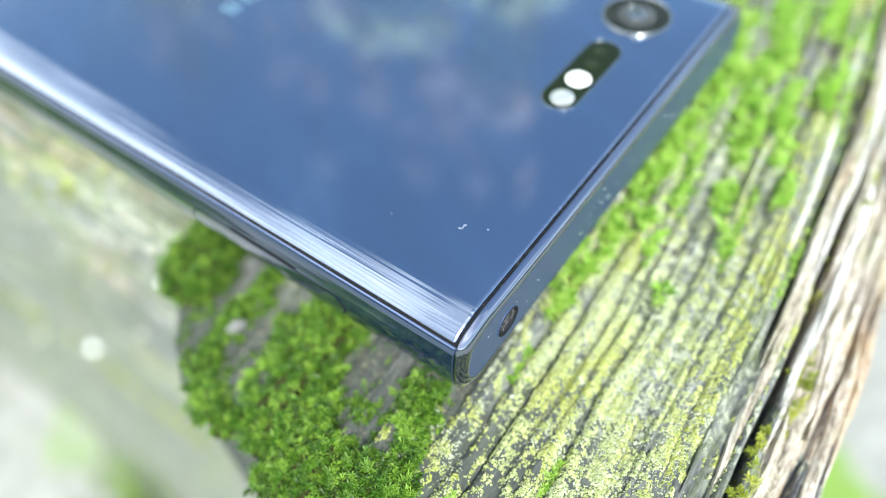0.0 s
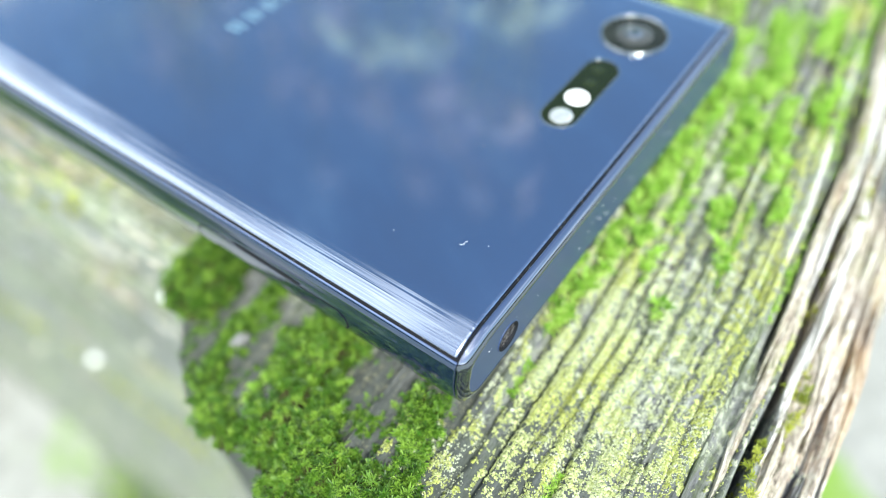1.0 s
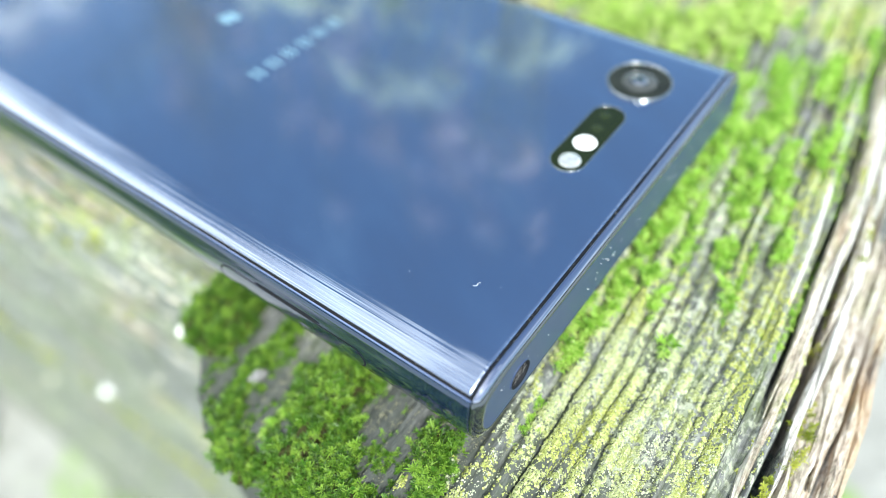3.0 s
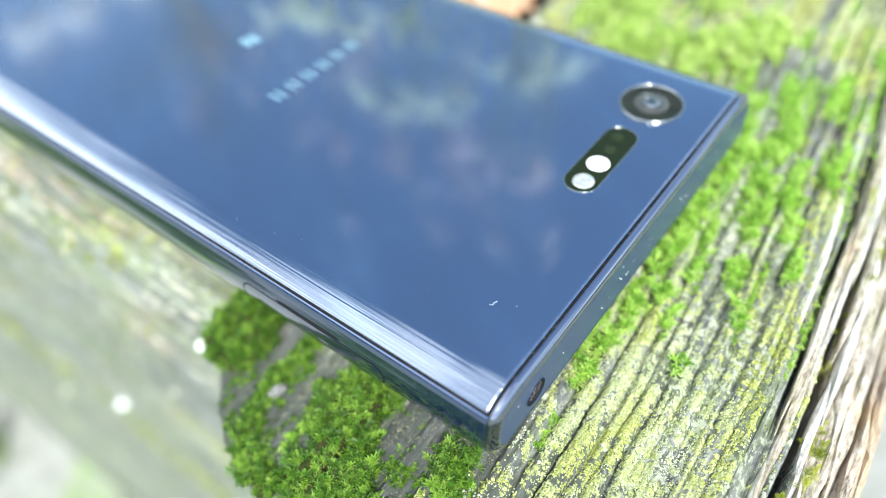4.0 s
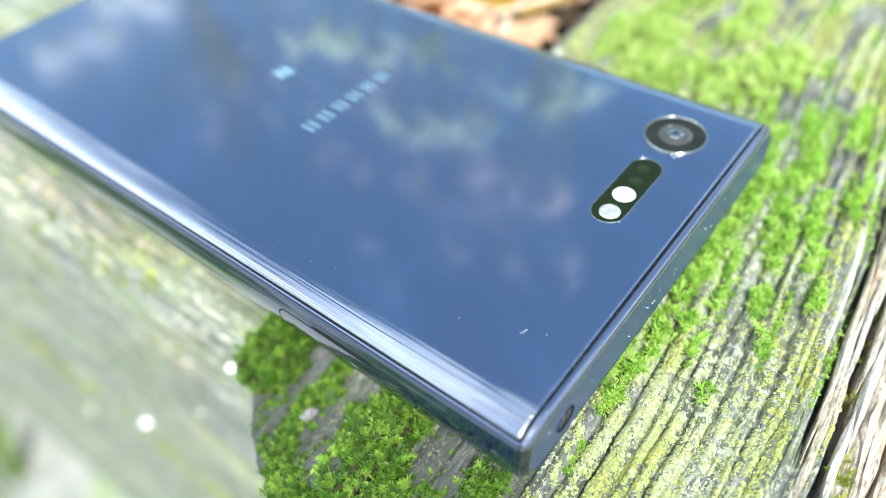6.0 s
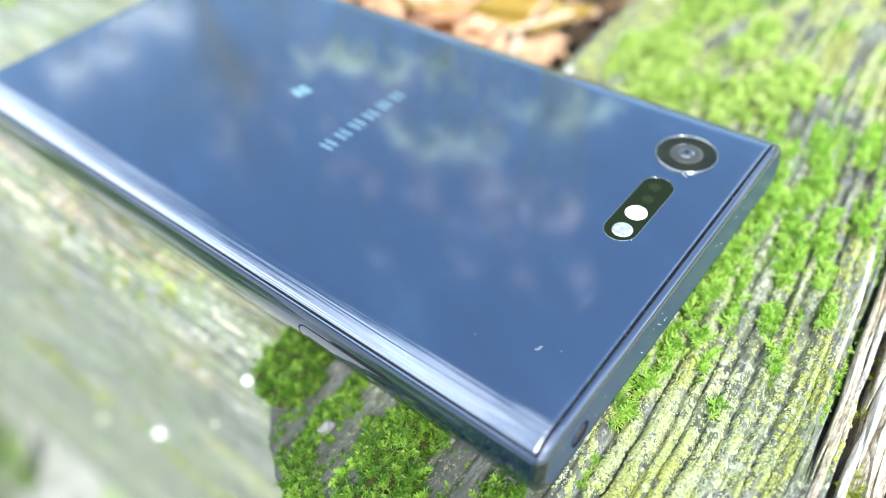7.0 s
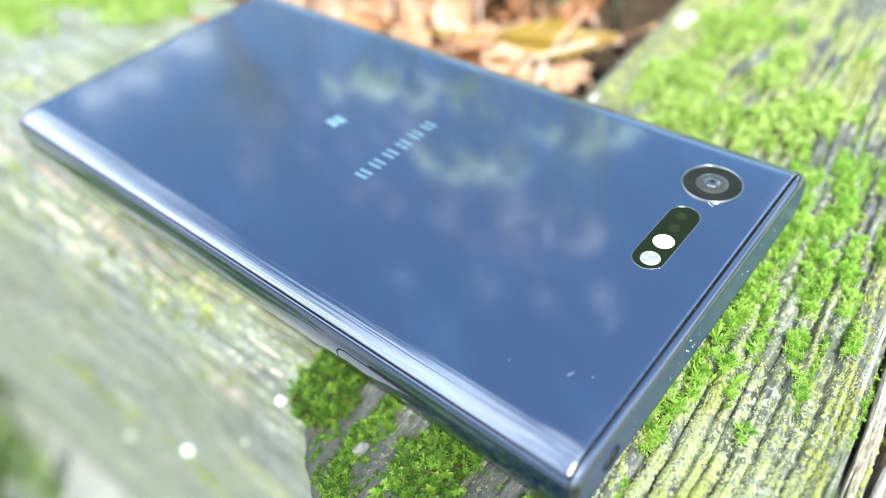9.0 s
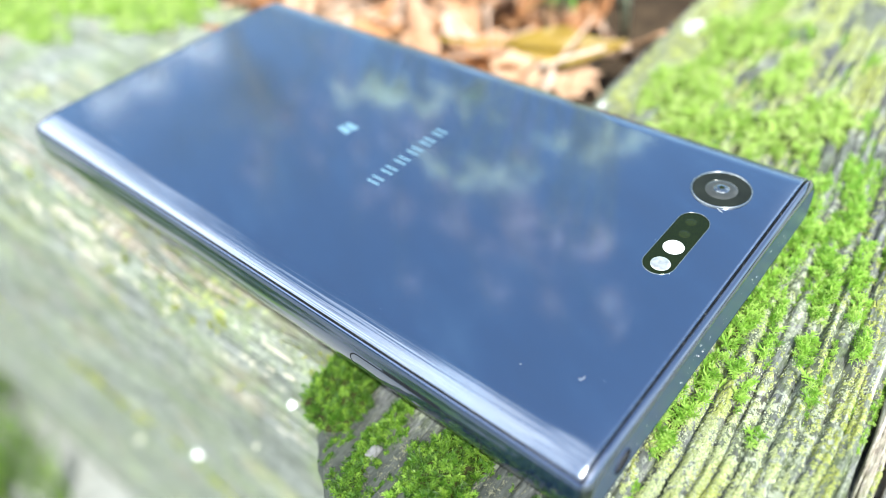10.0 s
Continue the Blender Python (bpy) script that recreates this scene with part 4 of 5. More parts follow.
lx, ly = rng.uniform(0, 22, 12000), rng.uniform(52, 260, 12000)
keep = vnoise(lx / 4, ly / 10, 37) + 0.5 * vnoise(lx / 1.2, ly / 3, 47) > 0.42
lx, ly = lx[keep] + face_x(ly[keep]), ly[keep]
V, F = flakes(lx, ly, side_top(lx - face_x(ly), ly), np.abs(rng.normal(0.0, 0.3, len(lx))) + 0.12, rng)
stuff("lichen_crust", V, F, CRUST, "pale lichen specks on the long sleeper", "lichen")


def outer_x(y, z):
    """The long sleeper's outer face with its relief."""
    e = np.stack([0 * y, y, z], -1)
    return face_x(y) - relief_y(e, 1)[:, 0]


# scaly crust, tufts and a mossy joint on the long sleeper's outer face
TAN_CRUST = plain("tan_crumbs", (0.165, 0.165, 0.115), 0.9, 0, 0.1, 0.4, 900)
CREAM = plain("cream_lichen", (0.55, 0.56, 0.51), 0.9, 0, 0.1, 0.15, 600)
DULL_CRUST = plain("dull_cream_crust", (0.36, 0.36, 0.29), 0.9, 0, 0.1, 0.3, 600)
PALE_CRUST = plain("pale_scaly_crust", (0.44, 0.42, 0.34), 0.9, 0, 0.1, 0.35, 600)
fy, fz = rng.uniform(52, 240, 9000), -29 - 50 * rng.random(9000) ** 1.6
keep = vnoise(fy / 11, fz / 2.6, 51) + 0.5 * vnoise(fy / 3, fz / 1.0, 52) > 0.5 + 0.012 * (-29 - fz)
fy, fz = fy[keep], fz[keep]
V, F = flakes(fy, fz, 0 * fy, np.abs(rng.normal(0.0, 0.35, len(fy))) + 0.2, rng)
V[:, 0] = np.repeat(fy, 13) + (V[:, 0] - np.repeat(fy, 13)) * 1.8
stuff("lichen_crust", np.stack([np.repeat(outer_x(fy, fz), 13) - V[:, 2], V[:, 0], V[:, 1]], -1), F, PALE_CRUST, "pale scaly crust on the sleeper's outer face", "lichen")
fy, fz = rng.uniform(54, 230, 5000), rng.uniform(-70, -29, 5000)
keep = vnoise(fy / 6, fz / 4, 53) + 0.4 * vnoise(fy / 2, fz / 2, 54) > 0.72
fy, fz = fy[keep], fz[keep]
V, F = scatter(np.stack([outer_x(fy, fz), fy, fz], -1), rng.uniform(0.5, 1.2, len(fy)), rng.uniform(0, 0.9, len(fy)), rng)
stuff("moss_sprigs", V, F, OLIVE_MOSS, "yellow-olive moss tufts on the sleeper's outer face", "moss")
fy = rng.uniform(80, 420, 500)
fz = -161 + rng.normal(0, 2.4, len(fy))
keep = vnoise(fy / 22, fz / 6, 55) > 0.1
fy, fz = fy[keep], fz[keep]
V, F = scatter(np.stack([face_x(fy) - 0.2 + rng.uniform(-0.6, 1.2, len(fy)), fy, fz], -1), rng.uniform(1.0, 2.2, len(fy)), rng.uniform(0, 1.1, len(fy)), rng)
stuff("moss_sprigs", V, F, OLIVE_MOSS, "olive moss along the joint between two sleepers", "moss")


# crumbs and thin moss on the bare wood of the front sleeper's worn end
ex, ey = rng.uniform(-17, 4, 30000), rng.uniform(1, 44, 30000)
bare = ex > front_end(ey - bend(ex)) + 0.4
ex, ey = ex[bare], ey[bare]
patch = vnoise(ex / 4, ey / 1.6, 61) * 0.6 + vnoise(ex / 1.1, ey / 0.5, 62) * 0.6
keep = patch + 0.22 * rng.normal(size=len(ex)) > 0.56
V, F = grains(ex[keep], ey[keep], ground_z(ex[keep], ey[keep]), np.abs(rng.normal(0.0, 0.06, int(keep.sum()))) + 0.05, rng)
stuff("lichen_crust", V, F, TAN_CRUST, "tan crust on the sleeper's worn end", "lichen")
keep = (patch < -0.36) & (rng.random(len(ex)) < 0.55)
V, F = scatter(np.stack([ex[keep], ey[keep], ground_z(ex[keep], ey[keep]) - 0.1], -1), rng.uniform(0.3, 0.6, int(keep.sum())), rng.uniform(0, 1.1, int(keep.sum())), rng)
stuff("moss_sprigs", V, F, MOSS_SHADED, "thin moss sprigs on the sleeper's worn end", "moss")


# split strips along the front sleeper's broken edge
def splinter(x0, x1, w, z, wide, high, seed, material, label):
    n = max(6, int((x1 - x0) / 2.0))
    loops = []
    for k in range(n):
        t = k / (n - 1)
        x = x0 + (x1 - x0) * t
        s = min(1, 0.15 + 4 * t, 0.15 + 4 * (1 - t))
        y = w + float(bend(x)) + 0.5 * float(vnoise(x / 9, 0.5, seed))
        zz = float(front_base(x, -15 + bend(x))) + z + 0.5 * float(vnoise(x / 7, 1.5, seed))
        ring = [(-0.5, -1), (-0.55, 0.0), (-0.3, 0.35), (0.05, 0.5), (0.35, 0.3), (0.5, -0.1), (0.45, -1)]
        loops.append([(x, y + wide * s * (p + 0.12 * float(vnoise(x / 2.5, j * 3.3, seed))), zz + high * s * (q + 0.2 * float(vnoise(x / 4, j * 5.1, seed + 1)))) for j, (p, q) in enumerate(ring)])
    bm = bmesh.new()
    rings(bm, loops, cap=(True, True))
    me_part = part("splinter", bm, material, front, label, False)
    return me_part


for x0, x1, w, z, wide, high, seed, mat in (
    (14, 50, -25.3, -1.2, 1.1, 1.6, 202, SPLIT), (24, 62, -24.7, -0.9, 0.7, 1.3, 223, SPLIT), (34, 58, -26.0, -1.1, 0.7, 1.5, 224, BLEACHED), (38, 70, -27.7, -1.9, 0.8, 1.7, 225, SPLIT), (16, 36, -27.9, -2.4, 0.9, 1.7, 226, BLEACHED), (-8, 26, -28.8, -4.4, 1.5, 2.6, 204, SPLIT), (10, 44, -30.4, -5.6, 1.4, 2.4, 205, SPLIT),
    (22, 66, -32.0, -6.4, 1.6, 2.6, 206, SPLIT), (-10, 20, -32.4, -7.6, 1.5, 2.8, 207, WOOD_A), (44, 96, -25.2, -1.6, 1.0, 1.6, 209, SPLIT),
    (40, 90, -33.5, -7.5, 1.5, 2.6, 210, SPLIT), (8, 40, -33.8, -7.6, 1.5, 3.0, 208, SPLIT), (20, 80, -35.2, -9.5, 1.6, 3.0, 211, SPLIT),
    (52, 96, -26.6, -1.9, 1.3, 2.0, 216, BLEACHED), (30, 64, -28.6, -2.9, 1.3, 2.4, 217, BLEACHED), (60, 120, -29.0, -2.9, 1.5, 2.4, 218, BLEACHED), (4, 22, -24.9, -1.6, 0.9, 1.5, 219, SPLIT),
    (6, 30, -22.6, 0.3, 0.5, 0.9, 220, WOOD_A), (26, 58, -22.3, 0.5, 0.5, 1.0, 221, BLEACHED), (50, 84, -22.0, 0.5, 0.5, 1.0, 222, BLEACHED)):
    splinter(x0, x1, w, z, wide, high, seed, mat, {SPLIT: "brown split strip of wood", BLEACHED: "sun-bleached white strip of wood", WOOD_A: "grey split strip of wood"}[mat])


def sliver(u, y0, y1, wide, high, seed):
    """A thin weathered strip lifting from the long sleeper's edge."""
    n = max(6, int((y1 - y0) / 2.5))
    loops = []
    for k in range(n):
        t = k / (n - 1)
        y = y0 + (y1 - y0) * t
        s = min(1, 0.1 + 3 * t, 0.1 + 3 * (1 - t))
        x = float(face_x(y)) + u + 0.5 * float(vnoise(y / 9, 0.5, seed))
        z = float(side_base(u, y)) + 0.5
        loops.append([(x + wide * s * p, y, z + high * s * (q + 0.25 * float(vnoise(y / 3, j * 5.1, seed)))) for j, (p, q) in enumerate(((-0.5, -1), (-0.5, 0.2), (-0.1, 0.55), (0.35, 0.35), (0.5, -1)))])
    bm = bmesh.new()
    rings(bm, loops, cap=(True, True))
    part("sliver", bm, SPLIT if seed % 2 else WOOD_B, side, "pale weathered sliver" if seed % 2 else "grey weathered sliver", False)


vrng = random.Random(17)
for k in range(44):
    y0 = vrng.uniform(52, 190)
    sliver(vrng.uniform(0.6, 7.0), y0, y0 + vrng.uniform(7, 26), vrng.uniform(0.5, 1.3), vrng.uniform(0.5, 1.1), 220 + k)

# husk and crumbs
def husk(x, y, z, r, seed, material, name, label, category):
    bm = bmesh.new()
    bmesh.ops.create_icosphere(bm, subdivisions=3, radius=1.0)
    for v in bm.verts:
        n = noise.noise(v.co * 1.4 + Vector((seed, 0, 0)))
        v.co = Vector((v.co.x * 1.25, v.co.y * 0.8, v.co.z * 0.55)) * r * (1 + 0.45 * n)
    root = thing(name, label, category, (x, y, z))
    part("shell", bm, material, root, "", False)
    return root


husk(-3.4, 33.4, float(ground_z(-3.4, 33.4)) + 0.9, 1.1, 3, HUSK, "seed_husk", "pale papery seed husk lying on the moss", "seed husk")


for x, y, z, r in ((2.5, 66.7, -45.2, 1.2), (0.1, 148, -141.8, 2.2)):
    husk(x, y, z, r, y, DUST, "lichen_fleck", "white lichen fleck on the sleeper's outer face", "lichen")
for x, y, z, r in ((-2.3, 227, -206, 2.2), (1.9, 87.4, -41, 0.6), (1.6, 96, -88.5, 0.9)):
    husk(x, y, z, r, y, DULL_CRUST, "lichen_fleck", "dull cream lichen fleck on the sleeper's outer face", "lichen")
for x, y, r in ((94, 53.2, 1.7), (139, 53, 3.0)):
    husk(x, y, float(ground_z(x, y)) + 0.8, r, y, CREAM, "lichen_fleck", "white lichen fleck on the sleeper's mossy top", "lichen")


# dust and lint on the phone
bm = bmesh.new()
drng = random.Random(9)
specks = [(12.8, 5.1), (9.0, 14.6), (31.0, 23.0), (33.5, 7.4), (25, 14), (45.2, 34.0)]
for k in range(26):
    specks.append((drng.uniform(4, 62), drng.uniform(3, 80)))
for k, (x, y) in enumerate(specks):
    bmesh.ops.create_icosphere(bm, subdivisions=1, radius=0.04 if k < 6 else drng.uniform(0.012, 0.025), matrix=Matrix.Translation((x, y, 0.03)))
for k in range(46):
    x = drng.uniform(3, 62)
    z = drng.uniform(-6.0, -2.6)
    if math.hypot(x - JACK[0], z - JACK[1]) < 2.0:
        continue
    bmesh.ops.create_icosphere(bm, subdivisions=1, radius=drng.uniform(0.03, 0.085) if k < 14 else drng.uniform(0.02, 0.05), matrix=Matrix.Translation((x, Y0, z)))
me = bpy.data.meshes.new("dust")
bmesh.ops.scale(bm, vec=(0.001,) * 3, verts=bm.verts)
bm.to_mesh(me)
bm.free()
me.materials.append(DUST)
dust = new("dust", me)
dust.location = (0, 0, TOP)
tagged(dust, "white dust specks on the phone", "dust", kind="stuff")


def lint(points, r):
    cu = bpy.data.curves.new("lint_hair", "CURVE")
    cu.dimensions = "3D"
    cu.bevel_depth = r / 1000
    sp = cu.splines.new("NURBS")
    sp.points.add(len(points) - 1)
    for q, (x, y, z) in zip(sp.points, points):
        q.co = (x / 1000, y / 1000, TOP + z / 1000, 1)
    sp.use_endpoint_u = True
    cu.materials.append(DUST)
    return tagged(new("lint_hair", cu), "tiny white curl of lint on the phone", "lint")


lint([(11.3, 7.7, 0.06), (11.4, 7.3, 0.08), (11.7, 7.3, 0.1), (11.8, 7.5, 0.08), (12.1, 7.2, 0.06)], 0.014)
lint([(49.8, 8.2, 0.05), (49.4, 7.8, 0.08), (49.3, 7.2, 0.06)], 0.022)


# ---- dry leaves in the bed ----
def dry_leaf(length, wide, curl, fold, seed, lobes, material=None, label="curled dry brown leaf lying in the bed"):
    """A curled leaf blade with a stalk, lying at its own origin; millimetres."""
    material = material or DRY_EACH
    root = tagged(new("dry_leaf"), label, "leaf", "fallen leaves")
    n, m = 17, 9
    v = []
    for i in range(n):
        t = i / (n - 1)
        half = wide * math.sin(math.pi * t**0.8) ** 0.8 * (1 + lobes * 0.28 * math.sin(t * 26)) + 0.2
        for j in range(m):
            s = 2 * j / (m - 1) - 1
            x, y = (t - 0.5) * length, s * half
            z = curl * (t - 0.5) ** 2 * length + fold * abs(s) * half + 0.06 * length * float(vnoise(t * 4 + seed, s * 2, seed))
            v.append((x, y, z))
    bm = bmesh.new()
    vs = [bm.verts.new(p) for p in v]
    for a, b, c, d in grid_faces(n, m):
        bm.faces.new((vs[a], vs[b], vs[c], vs[d]))
    part("blade", bm, material, root)
    bm = bmesh.new()
    rings(bm, [[(-0.5 * length - q, 0.5 * math.cos(a) * (1 + 0.04 * q), curl * 0.25 * length + 0.15 * q + 0.5 * math.sin(a)) for a in np.linspace(0, 6.283, 7)[:-1]] for q in (-length * 0.6, 0, 6, 12, 18)], cap=(True, True))
    part("stalk", bm, material, root)
    return root


dm = Mat("dry_brown_leaf", 0.5, 0, 0.4)
vein = dm.noise(dm.coords((1, 1, 1)), 160.0, 4)
dm.color(dm.mix(dm.math("MULTIPLY", vein, 0.6), dm.ramp(dm.each(), [(0, (0.22, 0.09, 0.035)), (0.25, (0.44, 0.21, 0.085)), (0.5, (0.56, 0.40, 0.28)), (0.75, (0.38, 0.17, 0.065)), (1, (0.68, 0.59, 0.50))]), (0.30, 0.13, 0.05)))
dm.bump(vein, 0.0006, 0.5)
DRY_EACH = dm.m
lrng = random.Random(21)
LEAVES = [dry_leaf(lrng.uniform(15, 27), lrng.uniform(4, 7), lrng.uniform(-0.5, 0.9), lrng.uniform(0.1, 0.5), k, k % 2) for k in range(5)]
spots = [(118, 92, -33, 10, 20, -25), (112, 74, -31, -8, 12, 200), (128, 108, -30, 35, 40, 70), (142, 90, -29, -30, 25, 130), (118, 135, -30, 15, -35, 40), (150, 120, -26, 50, 10, 10)]
for k in range(250):
    spots.append((lrng.uniform(98, 320), lrng.uniform(70, 320), -37 + lrng.uniform(-2, 9), lrng.uniform(-45, 45), lrng.uniform(-45, 45), lrng.uniform(0, 360)))
for k in range(40):
    spots.append((lrng.uniform(82, 108), lrng.uniform(76, 190), -25 + lrng.uniform(-2, 2), lrng.uniform(-25, 25), lrng.uniform(-25, 25), lrng.uniform(0, 360)))
for k, (x, y, z, rx, ry, rz) in enumerate(spots):
    m = pose(x / 1000, y / 1000, TOP + z / 1000, rx, ry, rz)
    if k < 5:
        LEAVES[k].matrix_basis = m
    else:
        copy_thing(LEAVES[k % 5], m)


OLIVE_LEAF = plain("olive_yellow_leaf", (0.24, 0.155, 0.02), 0.45, 0, 0.4, 0.35, 120)
dry_leaf(34, 6, 0.5, 0.5, 7, 0, OLIVE_LEAF, "yellow-olive fallen leaf beside the sleeper").matrix_basis = pose(0.118, 0.080, TOP - 0.026, 25, 8, -42)


# ---- plants in the bed, which the phone's back mirrors ----
STEM = plain("pale_stem", (0.42, 0.45, 0.30), 0.6, 0, 0.3, 0.3, 300)
PALE_LEAF = leafy("pale_variegated_leaf", (0.50, 0.66, 0.48), (0.78, 0.86, 0.74), (0.90, 0.68, 0.66), 0.68)
PINK_LEAF = leafy("dusty_pink_leaf", (0.60, 0.53, 0.57), (0.76, 0.60, 0.62), (0.86, 0.76, 0.75), 0.68)
DUSTY_LEAF = leafy("dusty_mauve_leaf", (0.50, 0.46, 0.50), (0.64, 0.53, 0.57), (0.76, 0.62, 0.62), 0.62)
CLOUD_WHITE = leafy("mirrored_cloud_white", (0.84, 0.84, 0.82), (0.90, 0.90, 0.89), (0.92, 0.92, 0.90), 0.8)


STALKS = [(144, 271, 135), (152, 267, 177), (163, 261, 221), (232, 288, 223), (161, 172, 174), (163, 155, 224), (216, 167, 240), (222, 141, 292), (123, 178, 186), (228, 129, 201), (225, 321, 164), (159, 349, 217), (168, 76, 201), (221, 238, 163)]


def garden_plant(base, tips, leaf_len, count, seed, material, label, spread=0.8, slim=1.0):
    """Stems from one root, each with leaves round its upper end; millimetres."""
    r = random.Random(seed)
    root = thing("garden_plant", label, "plant", base)
    o = Vector(base)
    for tip in tips:
        b = Vector(tip) - o
        bow = Vector((b.x * 0.15, b.y * 0.15, b.length * 0.45))
        curve = [(b * 0.3 + bow) * (2 * (1 - k / 8) * k / 8) + b * (k / 8) ** 2 for k in range(9)]
        bm = bmesh.new()
        loops = []
        for k, c in enumerate(curve):
            q = 0.8 - 0.06 * k
            loops.append([c + Vector((q * math.cos(a), q * math.sin(a), 0)) for a in np.linspace(0, 6.283, 7)[:-1]])
        rings(bm, loops, cap=(True, True))
        part("stem", bm, STEM, root)
        for j in range(count):
            p = curve[-1].lerp(curve[5], r.random() * spread)
            a, up = r.uniform(0, 6.283), r.uniform(-0.3, 0.4)
            u = Vector((math.cos(a) * math.cos(up), math.sin(a) * math.cos(up), math.sin(up)))
            w = u.cross(Vector((0, 0, 1))).normalized()
            ln, wd = leaf_len * r.uniform(0.7, 1.2), slim * leaf_len * r.uniform(0.12, 0.19)
            bm = bmesh.new()
            cols = []
            for t in (0.0, 0.2, 0.4, 0.6, 0.8, 1.0):
                half = wd * math.sin(math.pi * min(0.97, max(0.04, t**0.8)))
                c = p + u * ln * t + Vector((0, 0, -0.25 * ln * t * t))
                cols.append([c - w * half + Vector((0, 0, 0.2 * half)), c, c + w * half + Vector((0, 0, 0.2 * half))])
            rings(bm, cols, closed=False)
            part("leaf", bm, material, root)
    return root


garden_plant((150, 96, -45), [(100, 117, 70), (103, 110, 73), (109, 105, 72), (112, 98, 75), (119, 92, 73), (129, 88, 64), (133, 80, 66), (138, 74, 63), (142, 69, 62)], 10, 4, 41, PALE_LEAF, "pale-leaved bed plant leaning over the phone", 0.12)
garden_plant((165, 160, -45), [(92, 143, 49), (97, 138, 49), (102, 133, 51), (106, 127, 53), (117, 117, 51), (121, 111, 54)], 13, 4, 42, PALE_LEAF, "pale-leaved bed plant in leaf litter", 0.12)
garden_plant((160, 84, -45), [(112, 82, 87), (113, 78, 88), (112, 72, 93), (115, 66, 93), (119, 62, 91)], 16, 1, 46, PINK_LEAF, "slender bed plant with arching pinkish leaves", 0.12, 0.5)
garden_plant((146, 94, -45), [(138, 92, -16), (147, 86, -12), (150, 98, -14), (141, 99, -20)], 9, 6, 45, GRASS, "young green plant sprouting from leaf litter", 0.6)
garden_plant((330, 360, -45), STALKS, 15, 5, 44, DUSTY_LEAF, "tall loose bed plant with pale pinkish leaves")
# white heads added out of view, standing in for clouds the back mirrors
garden_plant((330, 640, -45), [(293, 700, 276), (288, 760, 342), (376, 760, 328), (345, 720, 300), (205, 702, 307)], 30, 34, 43, CLOUD_WHITE, "added plant with white heads in place of mirrored clouds", 0.25)


# ---- grass at the foot of the bed ----
def blades(n, region, seed, height):
    rng = np.random.default_rng(seed)
    x, y = rng.uniform(region[0], region[1], n), rng.uniform(region[2], region[3], n)
    keep = vnoise(x / 90, y / 90, seed) > 0.05
    x, y = x[keep], y[keep]
    n = len(x)
    a, h, b = rng.uniform(0, 6.283, n), height * rng.uniform(0.5, 1.2, n), rng.uniform(0.1, 0.7, n)
    w = 1.8
    px, py = np.cos(a), np.sin(a)
    V = []
    for t, ww in ((0, 1), (0.5, 0.8), (1, 0.05)):
        ox, oy, oz = x + px * b * h * t * t, y + py * b * h * t * t, -450 + h * t * (1 - 0.25 * b * t)
        V += [np.stack([ox - py * w * ww, oy + px * w * ww, oz], -1), np.stack([ox + py * w * ww, oy - px * w * ww, oz], -1)]
    V = np.stack(V, 1)
    f = np.array([(0, 1, 3, 2), (2, 3, 5, 4)])
    return V.reshape(-1, 3), (f[None] + (np.arange(n) * 6)[:, None, None]).reshape(-1, 4)


V, F = blades(9000, (-420, -12, 150, 1500), 81, 70)
stuff("grass", V, F, GRASS, "patchy green grass at the foot of the bed", "grass")


# ---- the tree that the phone's back mirrors ----
BARK = Mat("grey_bark", 0.9, 0, 0.2)
bk = BARK.noise(BARK.coords((20, 20, 4)), 2.0, 5)
BARK.color(BARK.ramp(bk, [(0.3, (0.30, 0.27, 0.24)), (0.7, (0.62, 0.60, 0.56))]))
BARK.bump(bk, 0.01, 0.8)
FOLIAGE = leafy("tree_leaf", (0.05, 0.08, 0.02), (0.13, 0.16, 0.05), (0.26, 0.19, 0.10), 0.25)


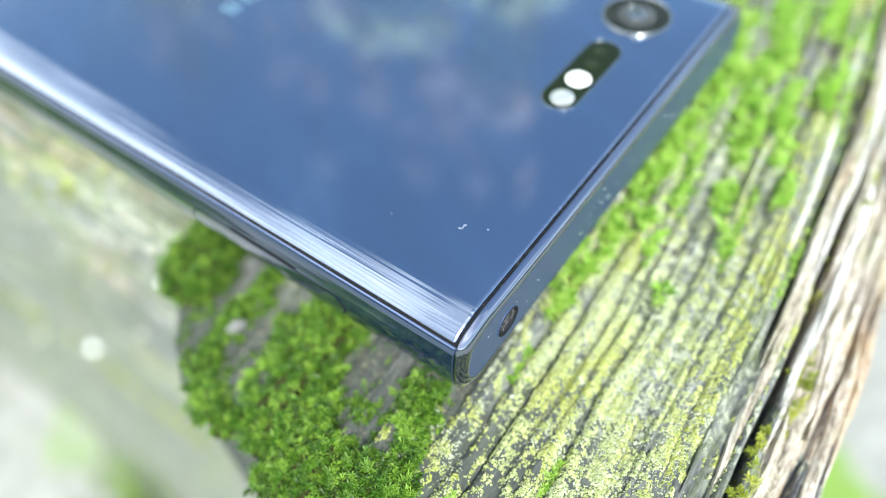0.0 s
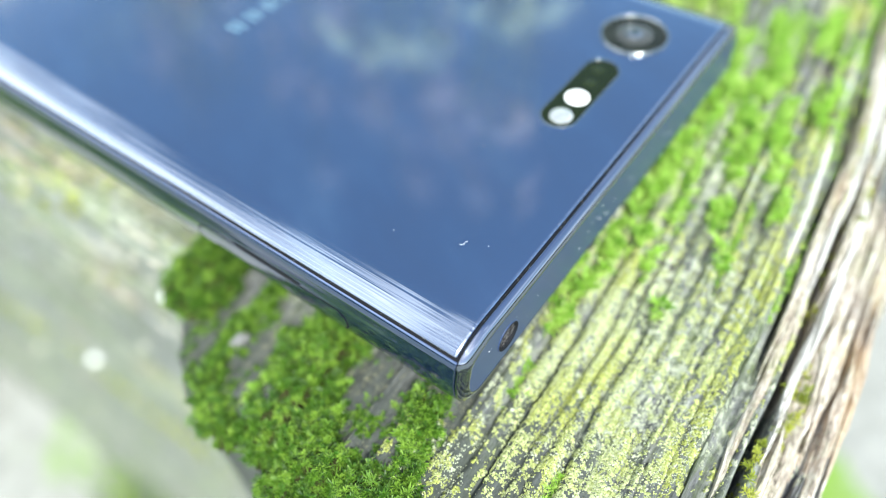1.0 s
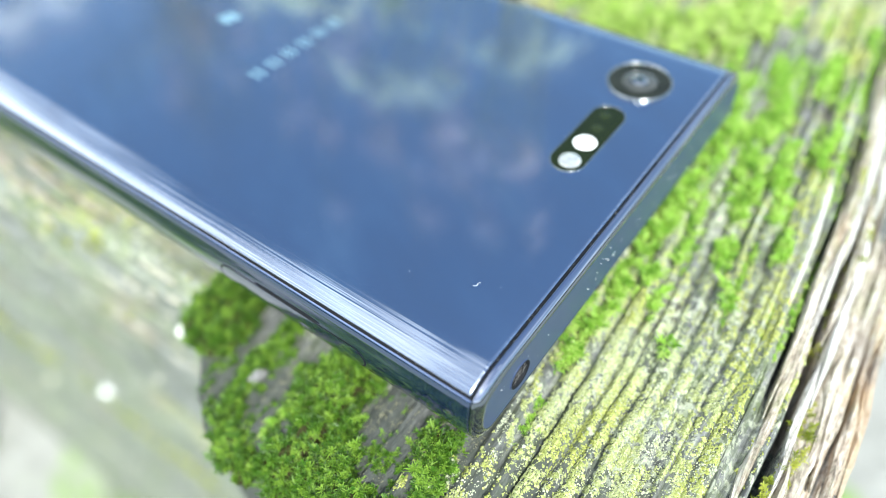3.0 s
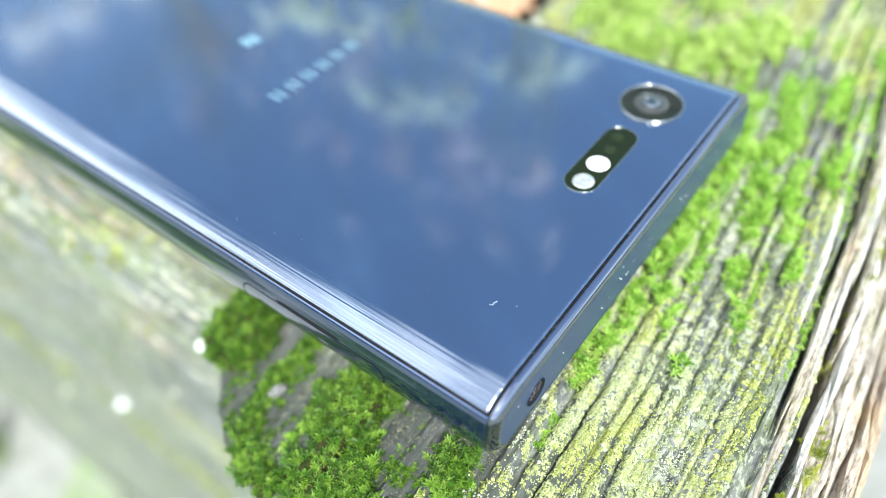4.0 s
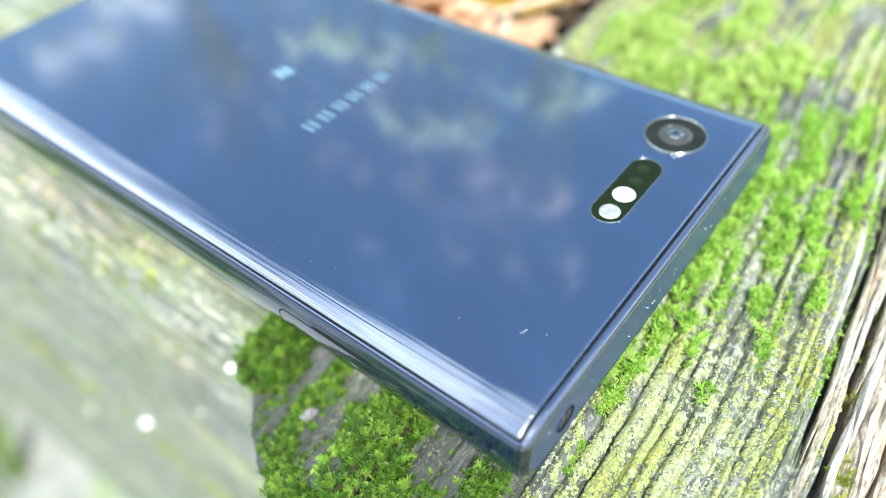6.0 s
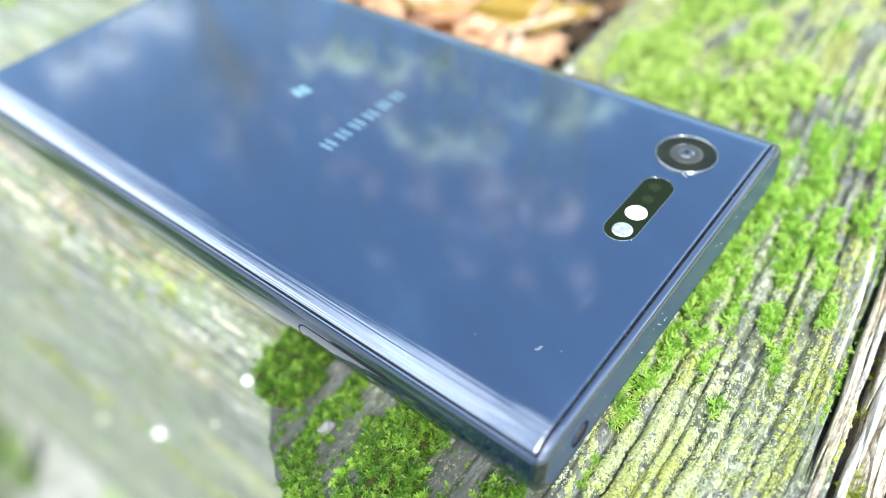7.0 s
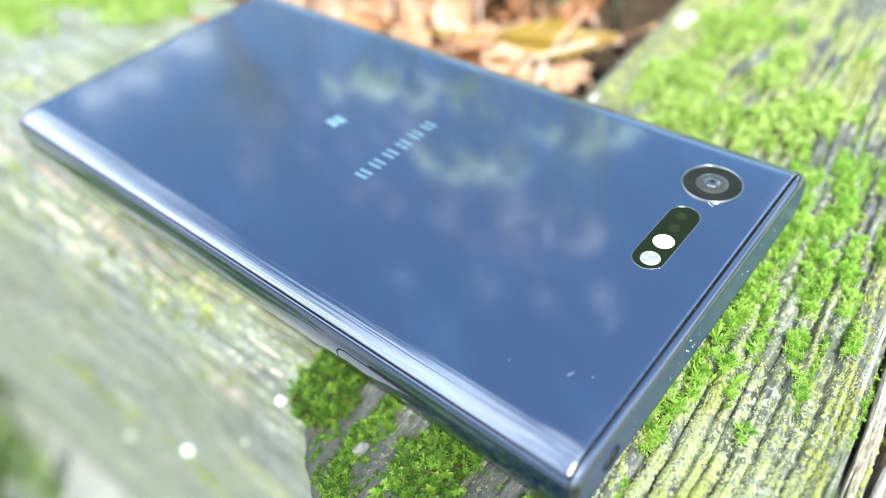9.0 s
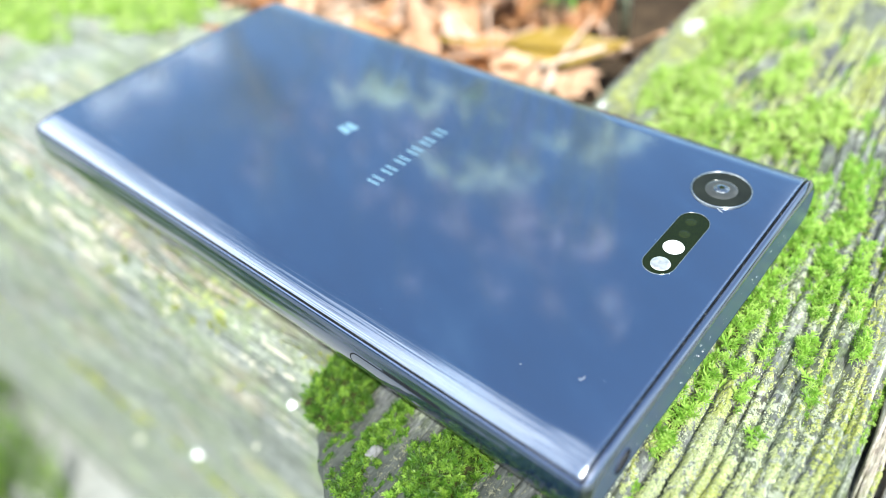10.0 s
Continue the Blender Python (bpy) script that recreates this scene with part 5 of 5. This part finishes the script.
def tree(bx, by, height, seed, leaves):
    """A tapered trunk, forked limbs and loose clumps of leaves; metres."""
    r = random.Random(seed)
    root = tagged(new("tree"), "slender garden tree with loose autumn leaves", "tree")
    root.location = (bx, by, 0)
    tips = []

    def limb(a, b, r0, r1):
        n, loops = 7, []
        d = (b - a).normalized()
        e = d.orthogonal().normalized()
        g = d.cross(e)
        for k in range(n):
            t = k / (n - 1)
            c = a.lerp(b, t) + e * 0.05 * math.sin(3.1 * t) * (b - a).length * r.uniform(0.6, 1)
            q = r0 + (r1 - r0) * t
            loops.append([1000 * (c + (e * math.cos(s) + g * math.sin(s)) * q) for s in np.linspace(0, 6.283, 9)[:-1]])
        bm = bmesh.new()
        rings(bm, loops, cap=(True, True))
        return bm

    top = Vector((0.1, -0.1, height * 0.75))
    part("trunk", limb(Vector((0, 0, -0.05)), top, 0.07, 0.03), BARK.m, root)
    for k in range(9):
        t = r.uniform(0.35, 1.0)
        a = top * t
        ang = r.uniform(0, 6.283)
        b = a + Vector((math.cos(ang), math.sin(ang), r.uniform(0.3, 1.0))) * r.uniform(0.6, 1.1)
        part("limb", limb(a, b, 0.022, 0.008), BARK.m, root)
        for j in range(4):
            c = a.lerp(b, r.uniform(0.4, 1)) + Vector((r.uniform(-1, 1), r.uniform(-1, 1), r.uniform(-0.3, 0.8))) * 0.4
            tips.append((a.lerp(b, 0.7), c))
    V, F = [], []
    for a, c in tips:
        for k in range(leaves):
            p = a.lerp(c, r.random()) + Vector((r.gauss(0, 1), r.gauss(0, 1), r.gauss(0, 1))) * 0.11
            u = Vector((r.uniform(-1, 1), r.uniform(-1, 1), r.uniform(-1, 0.4))).normalized()
            w = u.orthogonal().normalized()
            ln, wd, i = r.uniform(0.03, 0.06), r.uniform(0.012, 0.02), len(V)
            V += [p, p + u * ln * 0.5 + w * wd, p + u * ln, p + u * ln * 0.5 - w * wd]
            F += [(i, i + 1, i + 2), (i, i + 2, i + 3)]
    me = bpy.data.meshes.new("crown")
    me.from_pydata([tuple(v) for v in V], [], F)
    me.materials.append(FOLIAGE)
    crown = new("crown", me)
    crown.parent = root
    return root


tree(2.3, 4.2, 4.4, 31, 44)


# ---- unseen hedges, added as a dark horizon for the phone's rim ----
HEDGE = leafy("hedge_leaf", (0.02, 0.05, 0.012), (0.05, 0.10, 0.02), (0.10, 0.16, 0.04), 0.2)
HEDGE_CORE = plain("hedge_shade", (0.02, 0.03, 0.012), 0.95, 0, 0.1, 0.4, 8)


def hedge(x, y, turn, length, seed):
    """A clipped hedge: an uneven core, coloured dark as inner shade, under a coat of leaves; metres."""
    r = np.random.default_rng(seed)
    root = tagged(new("hedge"), "dark green clipped hedge added out of view", "hedge", "garden hedges")
    root.matrix_world = pose(x, y, 0, 0, 0, turn)
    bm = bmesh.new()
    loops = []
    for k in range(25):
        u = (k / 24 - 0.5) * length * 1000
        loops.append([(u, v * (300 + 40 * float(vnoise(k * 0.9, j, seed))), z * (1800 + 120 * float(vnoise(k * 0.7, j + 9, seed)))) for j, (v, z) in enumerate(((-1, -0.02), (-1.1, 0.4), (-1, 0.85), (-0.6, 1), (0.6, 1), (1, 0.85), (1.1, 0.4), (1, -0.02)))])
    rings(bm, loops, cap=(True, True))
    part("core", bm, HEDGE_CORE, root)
    n = 5200
    u, z = (r.random(n) - 0.5) * length, r.random(n) * 1.95
    v = np.where(r.random(n) < 0.5, -1, 1) * (0.31 + 0.06 * r.random(n)) * np.where(z > 1.7, r.random(n), 1)
    d = r.normal(size=(n, 3))
    d /= np.linalg.norm(d, axis=1)[:, None]
    w = np.cross(d, r.normal(size=(n, 3)))
    w /= np.linalg.norm(w, axis=1)[:, None]
    p = np.stack([u, v, z], -1)
    V = np.stack([p, p + d * 0.04 + w * 0.022, p + d * 0.08, p + d * 0.04 - w * 0.022], 1).reshape(-1, 3)
    F = (np.array([(0, 1, 2), (0, 2, 3)])[None] + (np.arange(n) * 4)[:, None, None]).reshape(-1, 3)
    leaves = new("leaves", mesh("leaves", V * 1000, F, HEDGE))
    leaves.parent = root


hedge(-13.0, 1.0, 90, 26, 91)
hedge(15.0, 1.0, 90, 26, 92)
hedge(1.0, -16.0, 0, 34, 93)
hedge(1.0, 15.0, 0, 26, 94)
